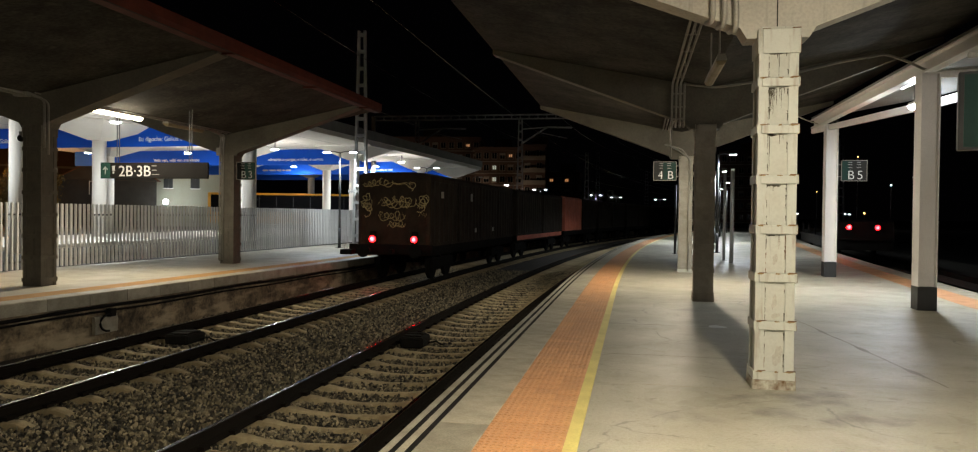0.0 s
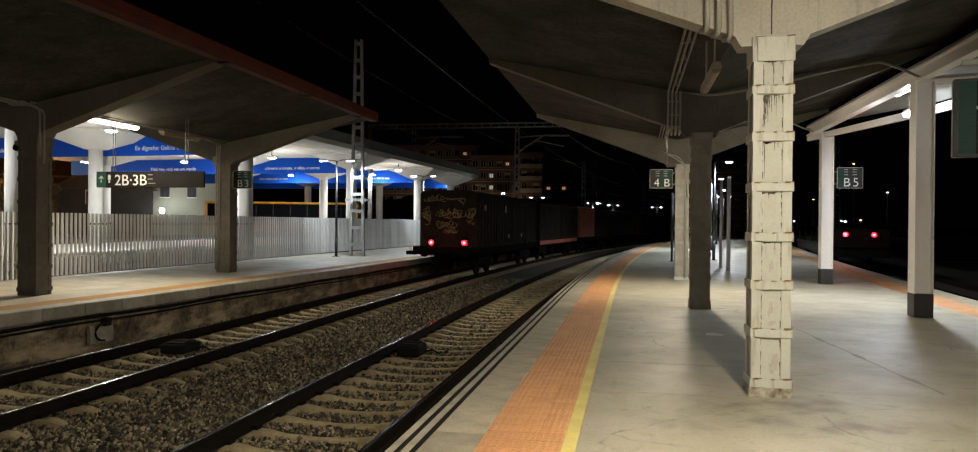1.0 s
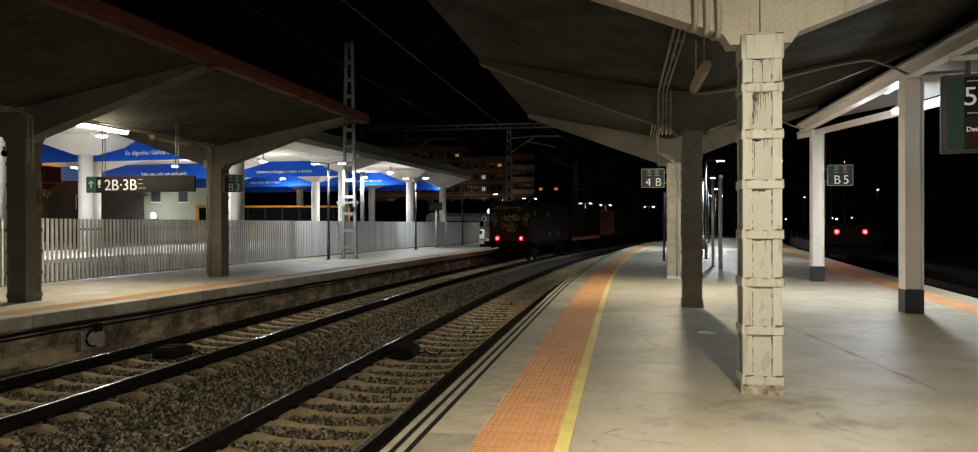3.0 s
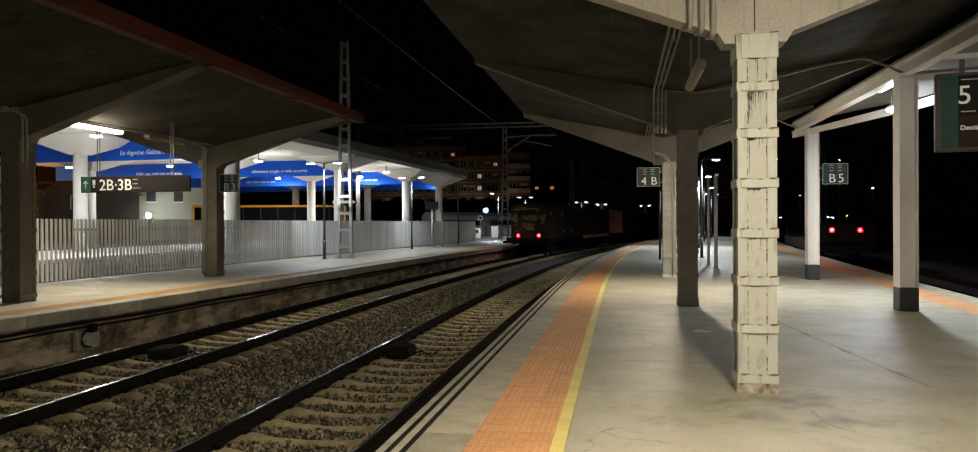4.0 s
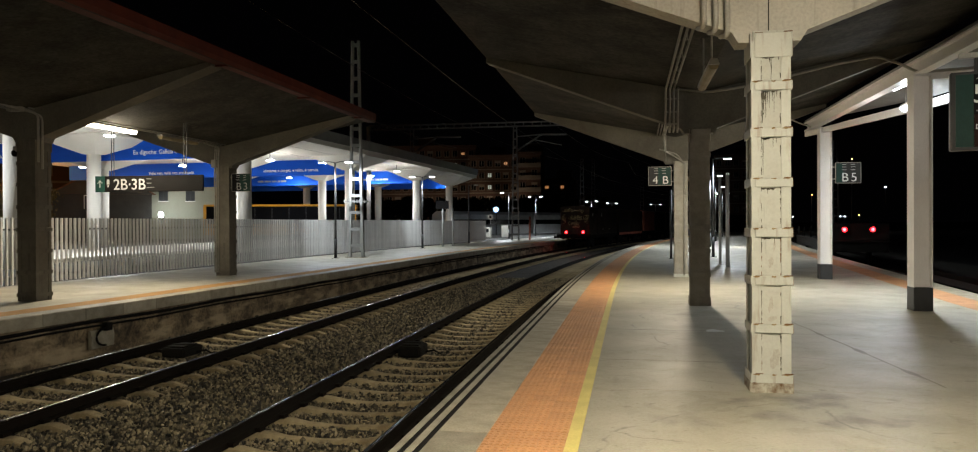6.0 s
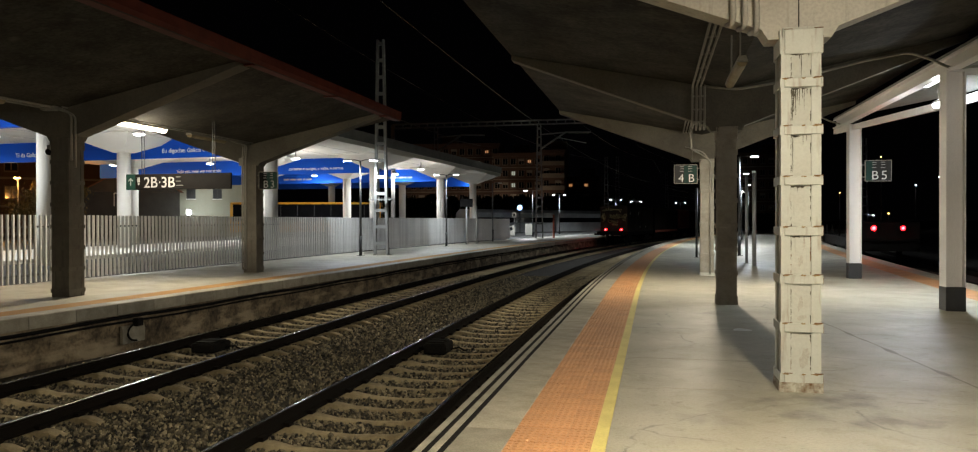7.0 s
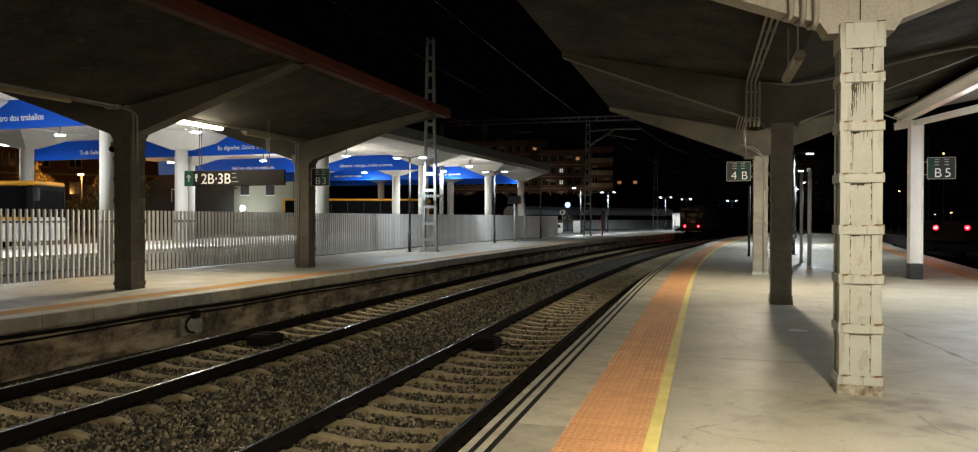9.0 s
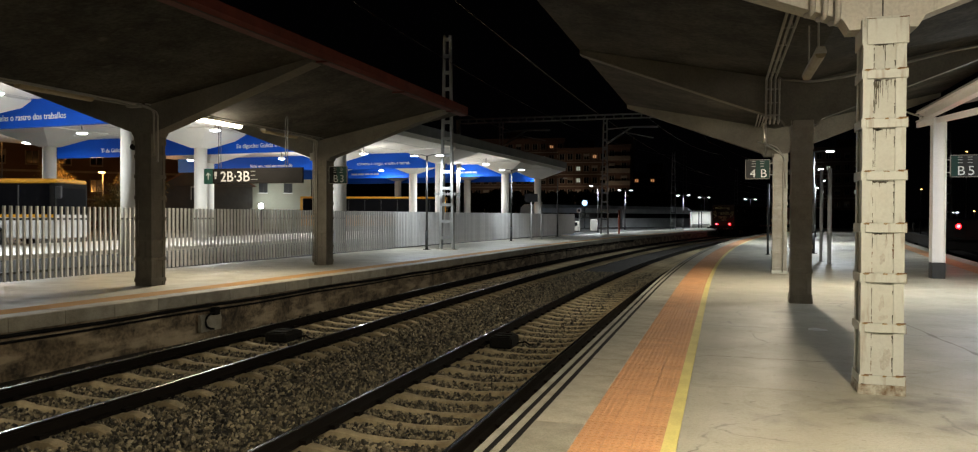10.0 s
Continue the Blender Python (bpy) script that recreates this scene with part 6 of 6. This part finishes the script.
def arched_roof(parent, y0, y1, mat, w=1.24, z=3.40):
    """Sheet roof with rounded shoulders and cross ribs."""
    out = [(-w, z), (w, z), (w - 0.02, z + 0.06), (w - 0.16, z + 0.13), (w * 0.5, z + 0.17), (-w * 0.5, z + 0.17), (-w + 0.16, z + 0.13), (-w + 0.02, z + 0.06)]
    r = part("roof", prism(bmesh.new(), out, y0, y1), mat, parent, "rounded sheet roof")
    y = y0 + 1.1
    while y < y1 - 0.4:
        part("roof_rib", prism(bmesh.new(), [(x * 1.004, q + 0.012) for x, q in out[2:]], y, y + 0.05), mat, r)
        y += 1.55


def stroke(bm, pts, r=0.018):
    tube(bm, [(x, 0, z) for x, z in pts], r, 4)


def wagon(boxes_on, length, sill, tail=False, label=""):
    t = thing("freight_wagon", label, "freight wagon", group="departing freight train")
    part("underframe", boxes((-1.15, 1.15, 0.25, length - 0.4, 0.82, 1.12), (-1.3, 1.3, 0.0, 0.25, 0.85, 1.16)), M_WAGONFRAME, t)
    for sx in (-1, 1):
        part("side_sill", boxes((sx * 1.22 - 0.05, sx * 1.22 + 0.05, 0.2, length - 0.5, 0.92, 1.15)), sill, t)
        part("buffer", tube(bmesh.new(), [(sx * 0.88, 0.1, 1.0), (sx * 0.88, -0.45, 1.0), (sx * 0.88, -0.5, 1.0)], [0.09, 0.11, 0.22], 14), M_WAGONFRAME, t)
    for y in (2.2, length - 2.8):
        bogie(t, y)
    for a, b, mat, lab in boxes_on:
        container(t, a, b, mat, lab)
        arched_roof(t, a, b, mat)
    if tail:
        tail_lamp(t, -0.72, 0.0, 1.37)
        tail_lamp(t, 0.72, 0.0, 1.37)
        part("headstock", boxes((-1.55, 1.35, -0.06, 0.0, 0.86, 1.20), bevel=0.01), M_WAGONFRAME, t)
        part("step", boxes((-1.72, -1.3, -0.42, 0.05, 0.86, 1.02), bevel=0.015), M_WAGONFRAME, t)
        part("hand_rail", tube(bmesh.new(), [(-1.6, -0.3, 1.0), (-1.6, -0.3, 1.45), (-1.6, -0.1, 1.45), (-1.6, -0.1, 1.0)], 0.015, 6), M_GALV, t)
        part("hook", boxes((-0.06, 0.06, -0.3, 0.0, 0.9, 1.05)), M_WAGONFRAME, t)
        for x in (-0.62, -0.22, 0.22, 0.62):
            part("lock_bar", tube(bmesh.new(), [(x, 0.15, 1.25), (x, 0.15, 3.34)], 0.017, 6), M_WAGON, t)
        # spray-paint scrawls: loops and strokes without words
        r = random.Random(11)
        gm = pose(0, 0.18, 0)
        for cx, cz, loops, w, h, tilt in ((-0.98, 2.72, 2, 0.26, 0.13, 0.8), (-0.95, 2.45, 3, 0.3, 0.12, -0.6), (-0.9, 2.2, 1, 0.2, 0.08, 0.9), (0.0, 2.66, 3, 0.85, 0.14, 0.1), (0.1, 2.52, 4, 0.9, 0.17, -0.1), (0.45, 2.60, 2, 0.35, 0.2, 0.3),
                                          (-0.1, 2.12, 4, 0.75, 0.16, 0.0), (0.1, 1.86, 4, 0.45, 0.1, 0.05), (1.0, 2.62, 3, 0.25, 0.18, 0.9), (0.98, 2.36, 1, 0.3, 0.08, 0.8), (-0.75, 3.2, 3, 0.5, 0.13, 0.1), (-0.3, 3.22, 2, 0.35, 0.14, -0.1), (0.3, 3.16, 1, 0.7, 0.07, -0.25), (0.62, 3.12, 1, 0.1, 0.16, 1.2)):
            bm = bmesh.new()
            pts, q, p0 = [], 14 * loops, r.uniform(0, 6)
            for i in range(q + 1):
                u = i / q
                x = (u - 0.5) * w + math.cos(p0 + u * math.tau * loops) * h * 0.75
                z = math.sin(p0 + u * math.tau * loops) * h * (0.75 + 0.25 * math.sin(u * 9 + p0))
                pts.append((cx + x * math.cos(tilt) - z * math.sin(tilt), cz + x * math.sin(tilt) + z * math.cos(tilt)))
            stroke(bm, [(x + r.uniform(-0.02, 0.02), z + r.uniform(-0.02, 0.02)) for x, z in pts], 0.011)
            part("graffiti", bm, M_GRAF, t, "pale spray-paint scrawl", m=pose(0, -0.012, 0))
        # jagged strokes across the loops
        for cx, cz, w, h, n in ((-0.85, 3.18, 0.5, 0.12, 7), (0.15, 3.2, 0.9, 0.05, 4), (-0.95, 2.5, 0.32, 0.3, 9), (0.0, 2.6, 1.1, 0.16, 9), (-0.05, 2.1, 0.9, 0.2, 12), (0.05, 1.82, 0.6, 0.09, 10), (0.98, 2.5, 0.3, 0.28, 9), (1.0, 2.18, 0.25, 0.12, 5)):
            bm = bmesh.new()
            stroke(bm, [(cx + (i / n - 0.5) * w + r.uniform(-0.04, 0.04), cz + (0.5 if i % 2 else -0.5) * h * r.uniform(0.5, 1.3)) for i in range(n + 1)], 0.008)
            part("graffiti", bm, M_GRAF, t, "pale spray-paint scrawl", m=pose(0, -0.012, 0))
        # door seams and small pale label plates on the side that faces the platform
        for y in (3.4, 6.8, 10.2):
            part("door_post", boxes((1.245, 1.275, y - 0.04, y + 0.04, 1.2, 3.36)), M_WAGON, t)
        for y, z, h in ((1.2, 2.75, 0.22), (5.2, 2.72, 0.3), (5.9, 1.5, 0.16), (9.0, 1.5, 0.16)):
            part("label_plate", boxes((1.246, 1.26, y, y + 0.28, z, z + h)), M_PIPE, t, "small pale label plate")
    return t


PITCH = 13.9
D = M_WAGON
TRAIN = [
    wagon([(0.0, 13.6, D, "dark dirty container")], PITCH, M_WAGONFRAME, True, "dark container wagon with graffiti and two red tail lamps"),
    wagon([(0.3, 7.0, D, "dark container"), (7.3, 13.8, D, "dark container")], PITCH, M_REDCONT, False, "dark container wagon with a red side sill"),
    wagon([(0.6, 6.7, M_REDCONT, "faded red container"), (7.2, 13.6, D, "dark container")], PITCH, M_WAGONFRAME, False, "container wagon with a faded red container"),
]
for k in range(5):
    TRAIN.append(wagon([(0.4, 6.6, D, "dark container"), (7.0, 13.6, D, "dark container")], PITCH, M_WAGONFRAME, False, "dark container wagon in the middle of the train"))

# ---- pieces of the near platform ----
coping = thing("platform_coping", "pale concrete coping slabs beside the edge", "kerb", kind="structure")
SLABM = mesh_of("slab", boxes((0.0, 0.39, 0.004, 0.906, -0.02, 0.0), bevel=0.004), M_COPING)
FIRST = -6.10
k, s = 0, FIRST
while s < 70:
    p, a = along(s, EDGE + 0.208, rng.uniform(-0.002, 0.001))
    piece("slab", SLABM, coping, Matrix.Translation(p) @ pose(0, 0, 0, 0, 0, a))
    s += 0.91
tact = thing("tactile_paving", "orange ribbed tactile tiles along the platform edge", "tactile strip", kind="structure")


def tactile_mesh():
    bm = bmesh.new()
    v = box(bm, 0.002, 0.200, 0.003, 0.200, -0.012, 0.0)
    for i, j0 in [(i, j) for i in range(4) for j in range(3)]:
        x, y0 = 0.025 + i * 0.05, 0.006 + j0 * 0.066
        a = [bm.verts.new(q) for q in ((x - 0.016, y0, 0.0005), (x + 0.016, y0, 0.0005), (x + 0.016, y0 + 0.056, 0.0005), (x - 0.016, y0 + 0.056, 0.0005))]
        b = [bm.verts.new(q) for q in ((x - 0.010, y0 + 0.006, 0.005), (x + 0.010, y0 + 0.006, 0.005), (x + 0.010, y0 + 0.050, 0.005), (x - 0.010, y0 + 0.050, 0.005))]
        bm.faces.new(b)
        for j in range(4):
            bm.faces.new((a[j], a[(j + 1) % 4], b[(j + 1) % 4], b[j]))
    return mesh_of("tile", bm, M_ORANGE)


TILE = tactile_mesh()
vs, fs = [], []
tv = [v.co.copy() for v in TILE.vertices]
tf = [tuple(p.vertices) for p in TILE.polygons]
row, s = 0, 4.4 - 0.2035 * 50
while s < 80:
    for c in range(3):
        p, a = along(s, EDGE + 0.602 + c * 0.2017, rng.uniform(-0.0015, 0.0015))
        m = Matrix.Translation(p) @ pose(0, 0, 0, 0, 0, a)
        if 50 <= row < 148:
            piece("tile", TILE, tact, m)
        else:
            b = len(vs)
            vs += [tuple(m @ v) for v in tv]
            fs += [tuple(b + q for q in f) for f in tf]
    s += 0.2035
    row += 1
me = bpy.data.meshes.new("tiles")
me.from_pydata(vs, [], fs)
me.materials.append(M_ORANGE)
o = new("tiles", me)
o.parent = tact
tagged(o, kind="stuff")


# ---- what moves: the freight train pulls away round the bend ----
def motions():
    tail = ((0, 23.9), (1, 30.85), (2, 37.7), (3, 44.4), (4, 51.0), (5, 57.4), (6, 63.7), (7, 69.9), (8, 76.4), (9, 83.1), (10, 90.0))
    for i, w in enumerate(TRAIN):
        rows = []
        for t, s in tail:
            a = along(s + i * PITCH, -7.87, RAIL_Z)[0]
            b = along(s + i * PITCH + PITCH - 1, -7.87, RAIL_Z)[0]
            d = b - a
            rows.append((t, pose(a.x, a.y, a.z, 0, 0, -math.degrees(math.atan2(d.x, d.y)))))
        walk(w, rows)


motions()
